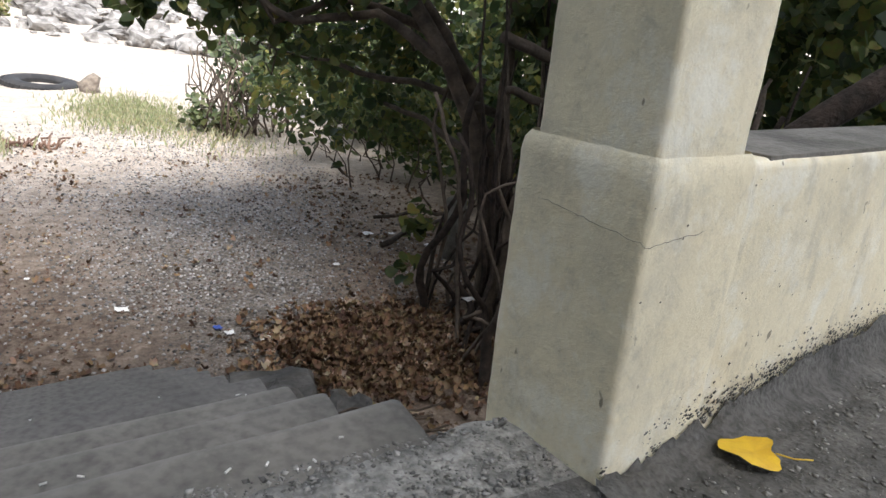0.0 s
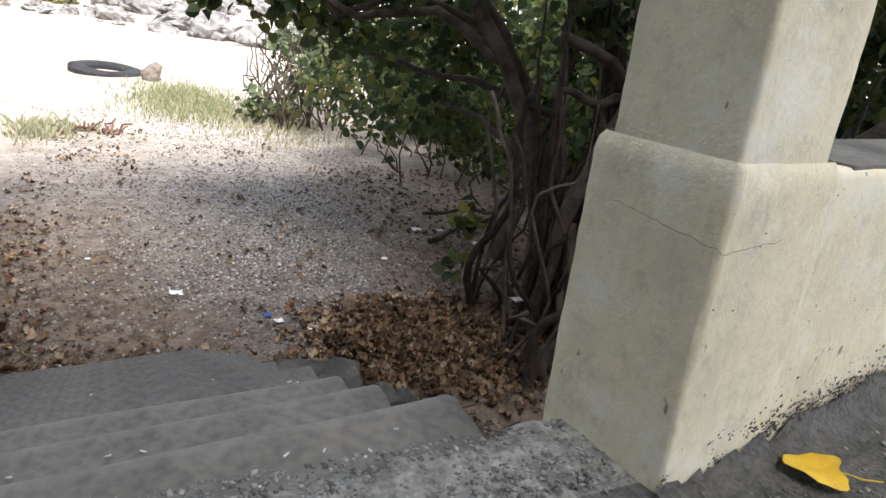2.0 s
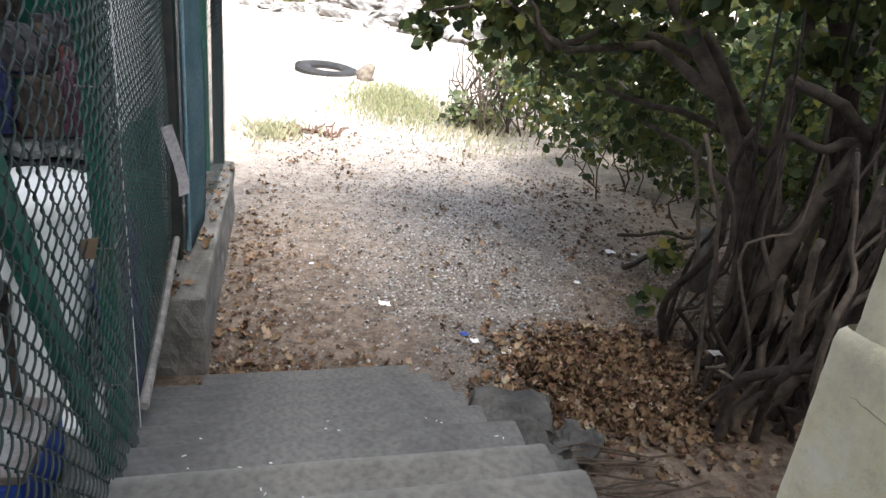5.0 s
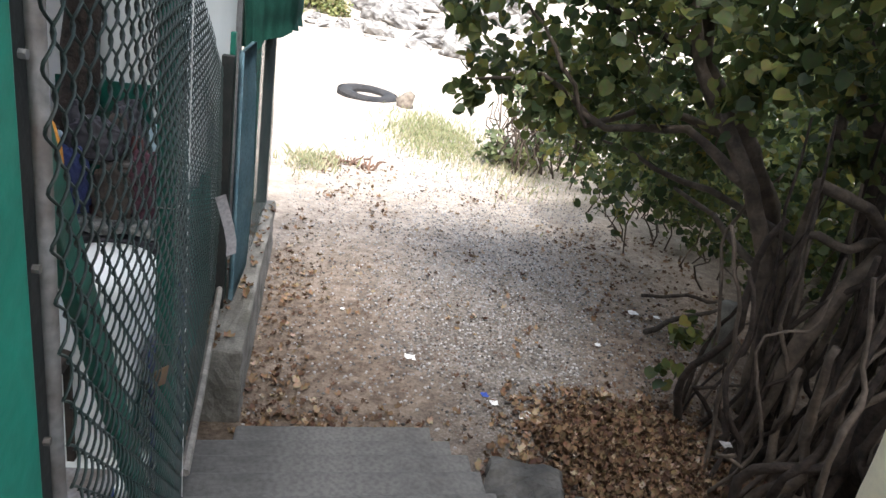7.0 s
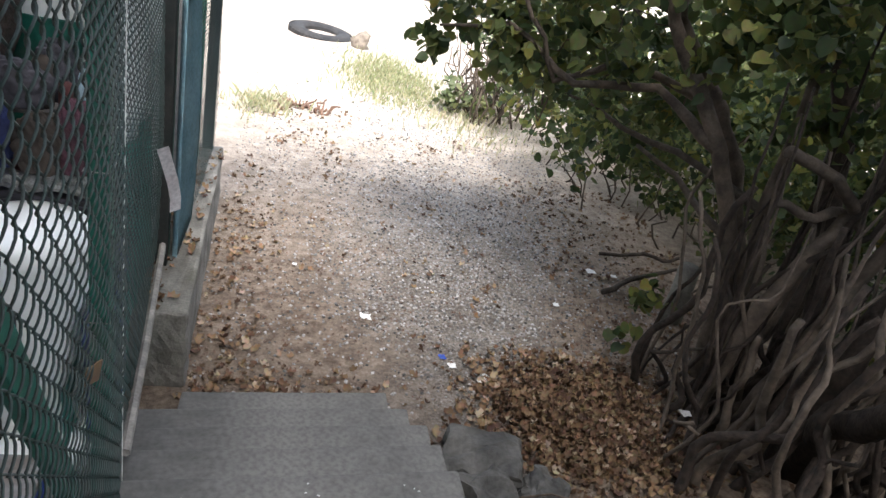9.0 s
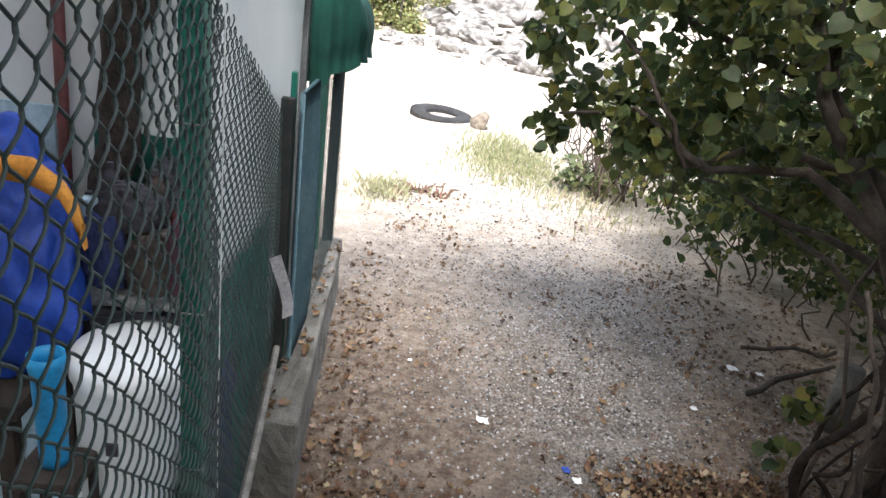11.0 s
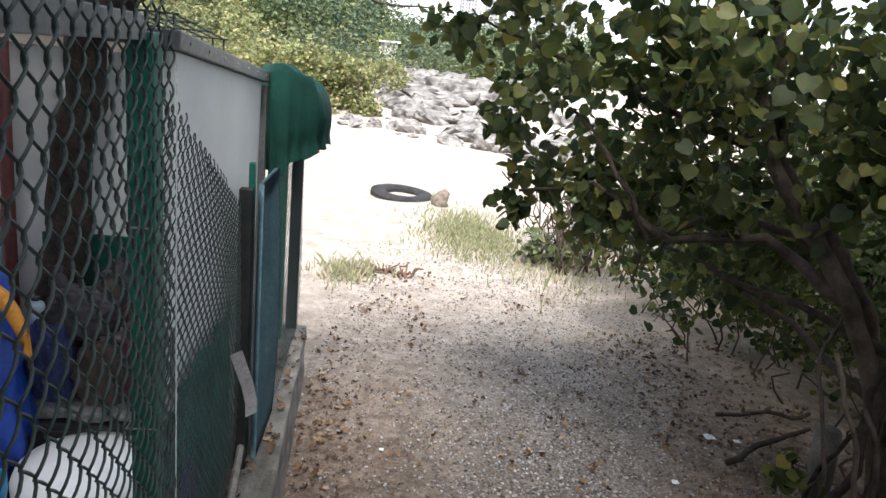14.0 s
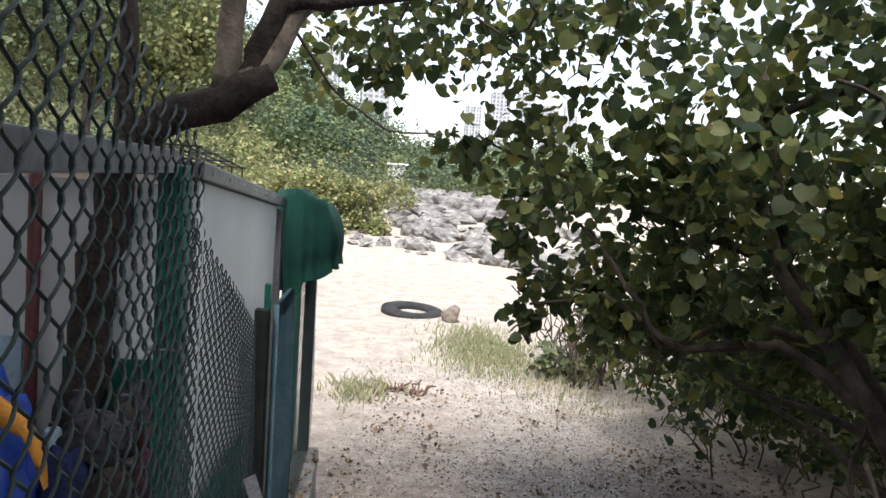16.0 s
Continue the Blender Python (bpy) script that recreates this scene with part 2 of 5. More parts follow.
def cream_mat():
    """Old cream masonry paint: hand-trowelled, with pits, grey washes and bare scuffs."""
    m = bpy.data.materials.new("cream_masonry_paint")
    m.use_nodes = True
    n, l = m.node_tree.nodes, m.node_tree.links
    b = n["Principled BSDF"]
    b.inputs["Roughness"].default_value, b.inputs["Specular IOR Level"].default_value = 0.8, 0.25
    tc = n.new("ShaderNodeTexCoord")

    def nz(scale, detail, rough, shift, stretch=(1, 1, 1)):
        mp = n.new("ShaderNodeMapping")
        mp.inputs["Location"].default_value = (shift, shift * 2, shift * 3)
        mp.inputs["Scale"].default_value = stretch
        l.new(tc.outputs["Object"], mp.inputs["Vector"])
        t = n.new("ShaderNodeTexNoise")
        t.inputs["Scale"].default_value, t.inputs["Detail"].default_value, t.inputs["Roughness"].default_value = scale, detail, rough
        l.new(mp.outputs[0], t.inputs["Vector"])
        return t.outputs["Fac"]

    def step(f, lo, hi, top):
        r = n.new("ShaderNodeValToRGB")
        r.color_ramp.elements[0].position, r.color_ramp.elements[1].position = lo, hi
        r.color_ramp.elements[0].color, r.color_ramp.elements[1].color = (0, 0, 0, 1), (top, top, top, 1)
        l.new(f, r.inputs["Fac"])
        return r.outputs["Color"]

    def over(f, a, col):
        x = n.new("ShaderNodeMix")
        x.data_type = "RGBA"
        l.new(f, x.inputs["Factor"])
        if isinstance(a, tuple):
            x.inputs[6].default_value = (*a, 1)
        else:
            l.new(a, x.inputs[6])
        x.inputs[7].default_value = (*col, 1)
        return x.outputs[2]

    c = over(step(nz(3.5, 6, 0.6, 0), 0.4, 0.62, 0.8), (0.765, 0.69, 0.51), (0.69, 0.61, 0.43))
    c = over(step(nz(4, 12, 0.72, 3), 0.49, 0.66, 0.55), c, (0.48, 0.45, 0.365))
    c = over(step(nz(13, 8, 0.7, 5, (1, 1, 0.4)), 0.54, 0.66, 0.45), c, (0.43, 0.40, 0.32))
    c = over(step(nz(30, 10, 0.8, 9), 0.52, 0.68, 0.5), c, (0.42, 0.39, 0.31))
    c = over(step(nz(9, 10, 0.75, 11), 0.50, 0.62, 0.65), c, (0.80, 0.775, 0.68))
    pits = nz(38, 3, 0.5, 7, (1, 1, 0.6))
    c = over(step(pits, 0.70, 0.735, 0.85), c, (0.20, 0.17, 0.12))
    l.new(c, b.inputs["Base Color"])
    bp = n.new("ShaderNodeBump")
    bp.inputs["Strength"].default_value, bp.inputs["Distance"].default_value = 0.55, 0.012
    h = nz(9, 12, 0.72, 2)
    for k, (sc, st) in enumerate(((26, (1, 1, 0.7)), (70, (1, 1, 1)))):
        ad = n.new("ShaderNodeMath")
        ad.operation = "MULTIPLY_ADD"
        l.new(nz(sc, 10, 0.75, 1 + k, st), ad.inputs[0])
        ad.inputs[1].default_value = 0.7 - 0.25 * k
        l.new(h, ad.inputs[2])
        h = ad.outputs[0]
    l.new(h, bp.inputs["Height"])
    l.new(bp.outputs[0], b.inputs["Normal"])
    return m


M_CREAM = cream_mat()
M_CRACK = mat("crack", (0.20, 0.18, 0.14), rough=1.0)
M_GREENPAINT = mat("green_paint", (0.011, 0.125, 0.09), (0.008, 0.08, 0.058), 6, 0.5, 0.15, 50, dirt=(0.10, 0.08, 0.06), dirt_amt=0.5)
M_WIRE = mat("green_coated_wire", (0.020, 0.040, 0.036), (0.045, 0.052, 0.048), 10, 0.5, 0.1, 80)
M_GALV = mat("galvanised_steel", (0.30, 0.29, 0.28), (0.18, 0.15, 0.13), 12, 0.55, 0.15, 80, metal=0.5)
M_TEAL = mat("teal_gloss_paint", (0.012, 0.235, 0.165), (0.009, 0.17, 0.12), 5, 0.4, 0.12, 50, grain=0.25, dirt=(0.10, 0.10, 0.08), dirt_amt=0.4)
M_POST = mat("tarred_post", (0.007, 0.011, 0.010), (0.012, 0.014, 0.013), 12, 0.95, 0.2, 60, spec=0.05)
M_BLACK = mat("black_painted_post", (0.014, 0.017, 0.016), (0.026, 0.025, 0.023), 12, 0.7, 0.2, 60)
M_WHITEWALL = mat("white_painted_panel", (0.62, 0.63, 0.62), (0.56, 0.57, 0.56), 2, 0.6, 0.03, 30, grain=0.06, dirt=(0.5, 0.5, 0.48), dirt_amt=0.3)
M_LBLUE = mat("pale_blue_panel", (0.42, 0.55, 0.62), (0.36, 0.48, 0.55), 3, 0.6, 0.05, 40)
M_GREYMETAL = mat("grey_roof_metal", (0.20, 0.205, 0.21), (0.13, 0.13, 0.135), 5, 0.5, 0.1, 40, metal=0.3)
M_SHEET = mat("blue_green_corrugated_sheet", (0.21, 0.33, 0.38), (0.14, 0.25, 0.30), 5, 0.5, 0.1, 50, dirt=(0.2, 0.19, 0.16), dirt_amt=0.4)
M_CLOTH = mat("dark_green_cloth", (0.008, 0.065, 0.047), (0.005, 0.04, 0.03), 6, 0.9, 0.3, 150)
M_BLUE = mat("blue_tarpaulin", (0.02, 0.065, 0.36), (0.015, 0.045, 0.25), 6, 0.45, 0.2, 60)
M_DULLBLUE = mat("dull_blue_sheet", (0.03, 0.05, 0.15), (0.012, 0.02, 0.06), 5, 0.6, 0.5, 40, dirt=(0.07, 0.06, 0.05), dirt_amt=0.6)
M_SKYBLUE = mat("bright_blue_plastic", (0.02, 0.28, 0.55), (0.02, 0.22, 0.45), 6, 0.4, 0.05, 60)
M_ORANGE = mat("orange_cloth", (0.62, 0.27, 0.045), (0.5, 0.2, 0.03), 8, 0.8, 0.2, 90)
M_BIN = mat("white_plastic", (0.82, 0.82, 0.80), (0.78, 0.78, 0.76), 3, 0.4, 0.03, 40, grain=0.06, dirt=(0.5, 0.49, 0.46), dirt_amt=0.35)
M_RED = mat("dark_red_paint", (0.11, 0.028, 0.028), (0.075, 0.022, 0.02), 9, 0.6, 0.2, 60)
M_WOVEN = mat("grey_woven_mat", (0.38, 0.365, 0.34), (0.17, 0.165, 0.155), 40, 0.9, 0.6, 150)
M_DARK = mat("dark_clutter", (0.055, 0.05, 0.06), (0.03, 0.03, 0.035), 8, 0.8, 0.3, 60)
M_BROWNBOX = mat("brown_clutter", (0.17, 0.10, 0.07), (0.10, 0.06, 0.045), 8, 0.8, 0.3, 60)
M_BARK = mat("grey_brown_bark", (0.078, 0.062, 0.05), (0.034, 0.027, 0.022), 14, 0.95, 0.9, 70)
M_BARK3 = mat("pale_grey_bark", (0.21, 0.175, 0.14), (0.12, 0.095, 0.075), 16, 0.95, 0.9, 60)
M_DKWOOD = mat("dark_old_wood", (0.06, 0.045, 0.036), (0.03, 0.024, 0.02), 9, 0.9, 0.4, 60)
M_GREYWOOD = mat("weathered_grey_wood", (0.30, 0.275, 0.245), (0.17, 0.155, 0.14), 14, 0.9, 0.4, 90)
M_NAVY = mat("navy_cloth", (0.02, 0.03, 0.10), (0.012, 0.016, 0.05), 9, 0.9, 0.5, 80)
M_MAROON = mat("dull_maroon_cloth", (0.09, 0.035, 0.05), (0.05, 0.022, 0.03), 9, 0.9, 0.5, 80)
M_NET = mat("dark_green_netting", (0.03, 0.20, 0.155), (0.016, 0.08, 0.07), 5, 0.9, 0.4, 90)
M_BARK2 = mat("brown_bark", (0.046, 0.033, 0.026), (0.017, 0.013, 0.011), 22, 0.95, 1.0, 70, dirt=(0.03, 0.025, 0.02), dirt_amt=0.6)
M_STEM = mat("smooth_grey_brown_stem", (0.115, 0.088, 0.068), (0.052, 0.040, 0.032), 11, 0.9, 0.7, 60, dirt=(0.16, 0.14, 0.115), dirt_amt=0.5)
M_TWIG = mat("twig", (0.10, 0.075, 0.056), (0.06, 0.045, 0.035), 20, 0.95, 0.4, 80)
M_LEAF = leaf_mat("hibiscus_leaf", [(0.0, (0.024, 0.040, 0.018)), (0.4, (0.058, 0.080, 0.030)), (0.82, (0.115, 0.130, 0.042)), (0.97, (0.15, 0.15, 0.04)), (1.0, (0.24, 0.19, 0.05))], 0.55, 0.52)
M_FAR = leaf_mat("hillside_leaf", [(0.0, (0.08, 0.10, 0.052)), (0.5, (0.14, 0.165, 0.085)), (1.0, (0.205, 0.215, 0.115))], 0.6, 0.25, 0.22)
M_DRY = leaf_mat("dry_leaf", [(0.0, (0.055, 0.030, 0.020)), (0.4, (0.12, 0.070, 0.040)), (0.85, (0.20, 0.128, 0.072)), (1.0, (0.36, 0.28, 0.20))], 0.8, 0.1)
M_GRASS = leaf_mat("beach_grass", [(0.0, (0.15, 0.16, 0.085)), (0.5, (0.27, 0.265, 0.15)), (1.0, (0.45, 0.40, 0.28))], 0.7, 0.3)
M_GREENGRASS = leaf_mat("green_beach_grass", [(0.0, (0.13, 0.15, 0.07)), (0.5, (0.23, 0.24, 0.12)), (1.0, (0.38, 0.35, 0.22))], 0.7, 0.35)
M_YELLOW = mat("yellow_leaf_skin", (0.72, 0.47, 0.035), (0.60, 0.36, 0.03), 30, 0.45, 0.1, 160, grain=0.15)
M_GRAVEL = mat("gravel", (0.32, 0.305, 0.295), (0.20, 0.19, 0.185), 30, 0.9, 0.2, 150, isl=0.8)
M_CHIP = mat("bedded_stone_chip", (0.27, 0.26, 0.243), (0.15, 0.145, 0.136), 30, 0.9, 0.2, 150, isl=0.5)
M_ROCK = mat("shore_rock", (0.30, 0.283, 0.262), (0.06, 0.053, 0.048), 1.5, 0.95, 1.0, 7, dirt=(0.06, 0.05, 0.045), dirt_amt=0.7)
M_TYRE = mat("old_black_rubber", (0.016, 0.016, 0.017), (0.035, 0.033, 0.032), 6, 0.85, 0.3, 60)
M_PAPER = mat("white_litter", (0.75, 0.74, 0.72), (0.65, 0.64, 0.62), 20, 0.7, 0.1, 90)
M_TAG = mat("pale_pink_plastic", (0.82, 0.78, 0.77), (0.72, 0.66, 0.65), 15, 0.5, 0.1, 60)
M_TOWER = mat("pale_tower_wall", (0.44, 0.45, 0.46), (0.40, 0.41, 0.42), 0.05, 0.8, 0.0, 0.5)
M_WIN = mat("tower_glass", (0.20, 0.22, 0.25), (0.15, 0.17, 0.20), 0.2, 0.3, 0.0, 1.0)
M_FAR2 = leaf_mat("hill_tree_leaf", [(0.0, (0.055, 0.085, 0.055)), (0.5, (0.09, 0.125, 0.075)), (1.0, (0.13, 0.16, 0.095))], 0.6, 0.25, 0.16)
M_FAR3 = leaf_mat("hill_tree_leaf_light", [(0.0, (0.12, 0.165, 0.08)), (0.5, (0.18, 0.225, 0.11)), (1.0, (0.25, 0.28, 0.15))], 0.6, 0.25, 0.3)
M_SHRUB = leaf_mat("shore_shrub_leaf", [(0.0, (0.10, 0.12, 0.045)), (0.5, (0.20, 0.22, 0.085)), (0.85, (0.30, 0.29, 0.12)), (1.0, (0.34, 0.25, 0.15))], 0.6, 0.3)
M_HILL = mat("scrubby_soil", (0.14, 0.13, 0.07), (0.08, 0.09, 0.04), 0.3, 0.95, 0.5, 4)

# ---- mesh helpers ----


def link(name, me, material, parent=None, label="", smooth=False):
    me.materials.append(material)
    if smooth:
        me.polygons.foreach_set("use_smooth", [True] * len(me.polygons))
    ob = new(name, me)
    if parent:
        ob.parent = parent
    if label:
        ob["label"] = label
    return ob


def part(name, bm, material, parent=None, label="", smooth=False):
    me = bpy.data.meshes.new(name)
    bm.normal_update()
    bm.to_mesh(me)
    bm.free()
    return link(name, me, material, parent, label, smooth)


def arrays(name, v, f, material, parent=None, label="", smooth=False):
    """A mesh from vertex and face arrays."""
    me = bpy.data.meshes.new(name)
    v = np.asarray(v, dtype=np.float32).reshape(-1, 3)
    f = np.asarray(f, dtype=np.int32)
    me.vertices.add(len(v))
    me.vertices.foreach_set("co", v.ravel())
    k = f.shape[1]
    me.loops.add(f.size)
    me.loops.foreach_set("vertex_index", f.ravel())
    me.polygons.add(len(f))
    me.polygons.foreach_set("loop_start", np.arange(0, f.size, k, dtype=np.int32))
    me.update(calc_edges=True)
    return link(name, me, material, parent, label, smooth)


def empty(name, at, label, category, group="", kind=""):
    ob = new(name)
    ob.location = at
    return tagged(ob, label, category, group, kind)


def box(lo, hi, bevel=0.0, m=None, seg=2, rough=0.0, cuts=0):
    bm = bmesh.new()
    lo, hi = Vector(lo), Vector(hi)
    bmesh.ops.create_cube(bm, size=1, matrix=Matrix.Translation((lo + hi) / 2) @ Matrix.Diagonal((*(hi - lo), 1)))
    if bevel:
        bmesh.ops.bevel(bm, geom=bm.edges[:], offset=bevel, segments=seg, affect="EDGES", profile=0.6)
    if cuts:
        bmesh.ops.subdivide_edges(bm, edges=[e for e in bm.edges if e.calc_length() > 0.1], cuts=cuts, use_grid_fill=True)
    if rough:
        for v in bm.verts:
            d = noise.noise_vector(v.co * 9) * rough + noise.noise_vector(v.co * 31) * rough * 0.5
            v.co += d
    if m:
        bm.transform(m)
    return bm


def tube(pts, radii, sides=8, wob=0.0, bm=None, caps=True):
    """A round bar along pts with a radius at each point."""
    bm = bm or bmesh.new()
    pts = [Vector(p) for p in pts]
    rings = []
    side = None
    for i, p in enumerate(pts):
        d = (pts[min(i + 1, len(pts) - 1)] - pts[max(i - 1, 0)]).normalized()
        if side is None:
            side = d.orthogonal().normalized()
        side = (side - d * side.dot(d)).normalized()
        up = d.cross(side)
        r = radii[i] if hasattr(radii, "__len__") else radii
        ring = []
        for k in range(sides):
            a = 2 * math.pi * k / sides
            q = p + (side * math.cos(a) + up * math.sin(a)) * r
            if wob:
                q += noise.noise_vector(q * 7) * wob
            ring.append(bm.verts.new(q))
        rings.append(ring)
    for a, c in zip(rings, rings[1:]):
        for k in range(sides):
            bm.faces.new((a[k], a[(k + 1) % sides], c[(k + 1) % sides], c[k]))
    if caps:
        bm.faces.new(rings[0][::-1])
        bm.faces.new(rings[-1])
    return bm


def wander(a, c, n, amp, seed, sag=0.0):
    """A crooked line from a to c."""
    a, c = Vector(a), Vector(c)
    out = []
    for i in range(n + 1):
        s = i / n
        p = a.lerp(c, s)
        w = math.sin(math.pi * s)
        p += Vector([noise.noise((s * 3 + seed * 7.3, seed * 1.7, k * 5.1)) for k in range(3)]) * amp * (0.3 + w)
        p.z -= sag * w
        out.append(p)
    return out


def spin(bm_profile, sides, at, material, name, parent=None, label=""):
    """A turned body: profile of (radius, height) pairs round the z axis."""
    v, f = [], []
    for r, z in bm_profile:
        for k in range(sides):
            a = 2 * math.pi * k / sides
            v.append((at[0] + r * math.cos(a), at[1] + r * math.sin(a), at[2] + z))
    for j in range(len(bm_profile) - 1):
        for k in range(sides):
            f.append((j * sides + k, j * sides + (k + 1) % sides, (j + 1) * sides + (k + 1) % sides, (j + 1) * sides + k))
    return arrays(name, v, f, material, parent, label, True)


HEART = np.array([(0, 0, 0), (0.30, -0.10, 0.05), (0.52, 0.20, 0.10), (0.44, 0.58, 0.08), (0.20, 0.83, 0.0), (0, 0.95, -0.08), (-0.20, 0.83, 0.0), (-0.44, 0.58, 0.08), (-0.52, 0.20, 0.10), (-0.30, -0.10, 0.05), (0, 0.45, -0.03)])
HEART_F = np.array([(k, (k + 1) % 10, 10) for k in range(10)])
CURL = np.array([(0, 0, 0.06), (0.20, 0.10, 0.30), (0.44, 0.36, 0.42), (0.22, 0.50, 0.16), (0.36, 0.78, 0.34), (0.02, 1.0, 0.44), (-0.16, 0.74, 0.12), (-0.42, 0.66, 0.46), (-0.30, 0.34, 0.22), (-0.34, 0.12, 0.36), (0, 0.45, 0.0)])
CURL_F = np.array([(k, (k + 1) % 10, 10) for k in range(10)])
SPRIG = np.array([(0, 0, 0), (0.5, 0.3, 0.1), (0.1, 1, 0.15), (-0.5, 0.4, -0.1)])
SPRIG_F = np.array([(0, 1, 2), (0, 2, 3)])


def rot_field(rng, n, droop=0.0, flat=0.0):
    """n random turns. droop: leaves hang tip down; flat: leaves lie on the ground."""
    yaw = rng.uniform(0, 2 * np.pi, n)
    pitch = rng.normal(-droop, 0.55, n) if not flat else rng.normal(0, flat, n)
    roll = rng.normal(0, 0.6 if not flat else flat, n)
    cy, sy, cp, sp, cr, sr = np.cos(yaw), np.sin(yaw), np.cos(pitch), np.sin(pitch), np.cos(roll), np.sin(roll)
    R = np.empty((n, 3, 3))
    rz = np.stack([np.stack([cy, -sy, 0 * cy], -1), np.stack([sy, cy, 0 * cy], -1), np.stack([0 * cy, 0 * cy, 1 + 0 * cy], -1)], -2)
    rx = np.stack([np.stack([1 + 0 * cp, 0 * cp, 0 * cp], -1), np.stack([0 * cp, cp, -sp], -1), np.stack([0 * cp, sp, cp], -1)], -2)
    ry = np.stack([np.stack([cr, 0 * cr, sr], -1), np.stack([0 * cr, 1 + 0 * cr, 0 * cr], -1), np.stack([-sr, 0 * cr, cr], -1)], -2)
    R = rz @ rx @ ry
    return R


def scatter(base, faces, pos, size, R):
    n = len(pos)
    v = np.einsum("nij,kj->nki", R, base) * size[:, None, None] + pos[:, None, :]
    f = faces[None] + (np.arange(n) * len(base))[:, None, None]
    return v.reshape(-1, 3), f.reshape(-1, faces.shape[1])


def clumps(rng, blobs):
    """Points in clumps inside ellipsoids: (centre, radii, number)."""
    out = []
    for c, r, n in blobs:
        k = max(3, n // 22)
        d = rng.normal(size=(k, 3))
        d /= np.linalg.norm(d, axis=1)[:, None]
        heads = np.array(c) + d * np.array(r) * rng.uniform(0.35, 1.0, (k, 1)) ** 0.6
        pick = rng.integers(0, k, n)
        out.append(heads[pick] + rng.normal(size=(n, 3)) * 0.13 * np.mean(r) ** 0.5)
    return np.concatenate(out)


def foliage(name, seed, blobs, size, material, parent=None, droop=0.7, base=HEART, faces=HEART_F, label=""):
    rng = np.random.default_rng(seed)
    p = clumps(rng, blobs)
    s = rng.uniform(size * 0.6, size * 1.25, len(p))
    v, f = scatter(base, faces, p, s, rot_field(rng, len(p), droop))
    return arrays(name, v, f, material, parent, label)


# ---- ground ----
def ground_height(x, y):
    h = 0.02 * noise.noise((x * 0.9, y * 0.9, 0)) + 0.012 * noise.noise((x * 3, y * 3, 2))
    if y > 19:
        h += 0.062 * (min(y, 42) - 19)
    return h


xs = np.concatenate([np.linspace(-900, -40, 8), np.linspace(-30, -5, 12), np.linspace(-4, 8, 81), np.linspace(9, 40, 14), np.linspace(60, 900, 8)])
ys = np.concatenate([np.linspace(-60, -4, 8), np.linspace(-3, 14, 111), np.linspace(15, 60, 24), np.linspace(80, 2000, 10)])
gv = [(x, y, ground_height(x, y)) for y in ys for x in xs]
nx = len(xs)
gf = [(j * nx + i, j * nx + i + 1, (j + 1) * nx + i + 1, (j + 1) * nx + i) for j in range(len(ys) - 1) for i in range(nx - 1)]
ground = arrays("ground", gv, gf, M_GROUND, smooth=True)
tagged(ground, "trodden brown earth path turning to pale beach sand", "ground", kind="structure")

# ---- platform, steps, wall and pillar ----
PZ = 1.13
bm = box((-0.42, -6, -0.05), (6, 0.86, PZ), 0.0)
platform = tagged(part("platform", bm, M_CONC), "rough grey concrete landing above the steps", "platform", kind="structure")
part("landing_front", box((0.86, 0.862, -0.05), (6, 1.0, PZ - 0.002), 0.004), M_CONC, platform)
SKEW = 0.078  # the steps run slightly askew to the landing
v, f = [], []
N = 110
for i in range(N + 1):
    x = -0.42 + i * (1.46 / N)
    e = 1.0 + 0.10 * (x - 0.83) + 0.018 * noise.noise((x * 14, 0, 3)) + 0.012 * noise.noise((x * 45, 1, 3)) + 0.008
    for y, z in ((0.80, PZ - 0.003), (e - 0.05, PZ + 0.004 + 0.006 * noise.noise((x * 30, 2, 2))), (e - 0.014, PZ + 0.001 + 0.006 * noise.noise((x * 40, 2, 5))), (e, PZ - 0.018), (e - 0.01, PZ - 0.12)):
        v.append((x, y, z))
for i in range(N):
    for k in range(4):
        f.append((i * 5 + k, i * 5 + k + 1, i * 5 + k + 6, i * 5 + k + 5))
nosing = arrays("landing_nosing", v, [q[::-1] for q in f], M_NOSE, platform)
nosing["label"] = "crumbled pebbly edge of the landing"

stairs = empty("stairs", (0.3, 2, 0), "worn grey concrete steps running down to the path", "stairs", kind="structure")
stairs.location = (0, 0, 0)
NOSE = [1.0, 1.22, 1.46, 1.70, 1.95, 2.19, 2.44, 2.68, 2.92, 3.17]
LEFT = [0, -0.13, -0.14, -0.165, -0.19, -0.31, -0.31, -0.31, -0.31, -0.13]
for i in range(1, 10):
    z = PZ - 0.113 * i
    right = 0.93 - 0.008 * i + 0.015 * math.sin(i * 2.1) if i < 9 else 0.80
    bm = box((LEFT[i], NOSE[i - 1] - (0.02 if i > 1 else 0.2), -0.04), (right, NOSE[i], z), 0.014, rough=0.004, cuts=5)
    for v_ in bm.verts:
        v_.co.y += SKEW * (v_.co.x - 0.3)
        if v_.co.y > NOSE[i] - 0.1 and v_.co.z > z - 0.04:      # chipped, rounded front edge
            v_.co.z -= 0.007 * max(0, noise.noise((v_.co.x * 11, i * 3.1, 0)))
    bm.transform(Matrix.Translation((-0.3, -NOSE[i], -z)))
    part("step", bm, M_STEP if i < 4 else M_STEPLOW, stairs).location = (0.3, NOSE[i], z)

A, TURN8 = Vector((0.975, 0.835, 0)), 8.0
local = pose(A.x, A.y, 0, 0, 0, TURN8)


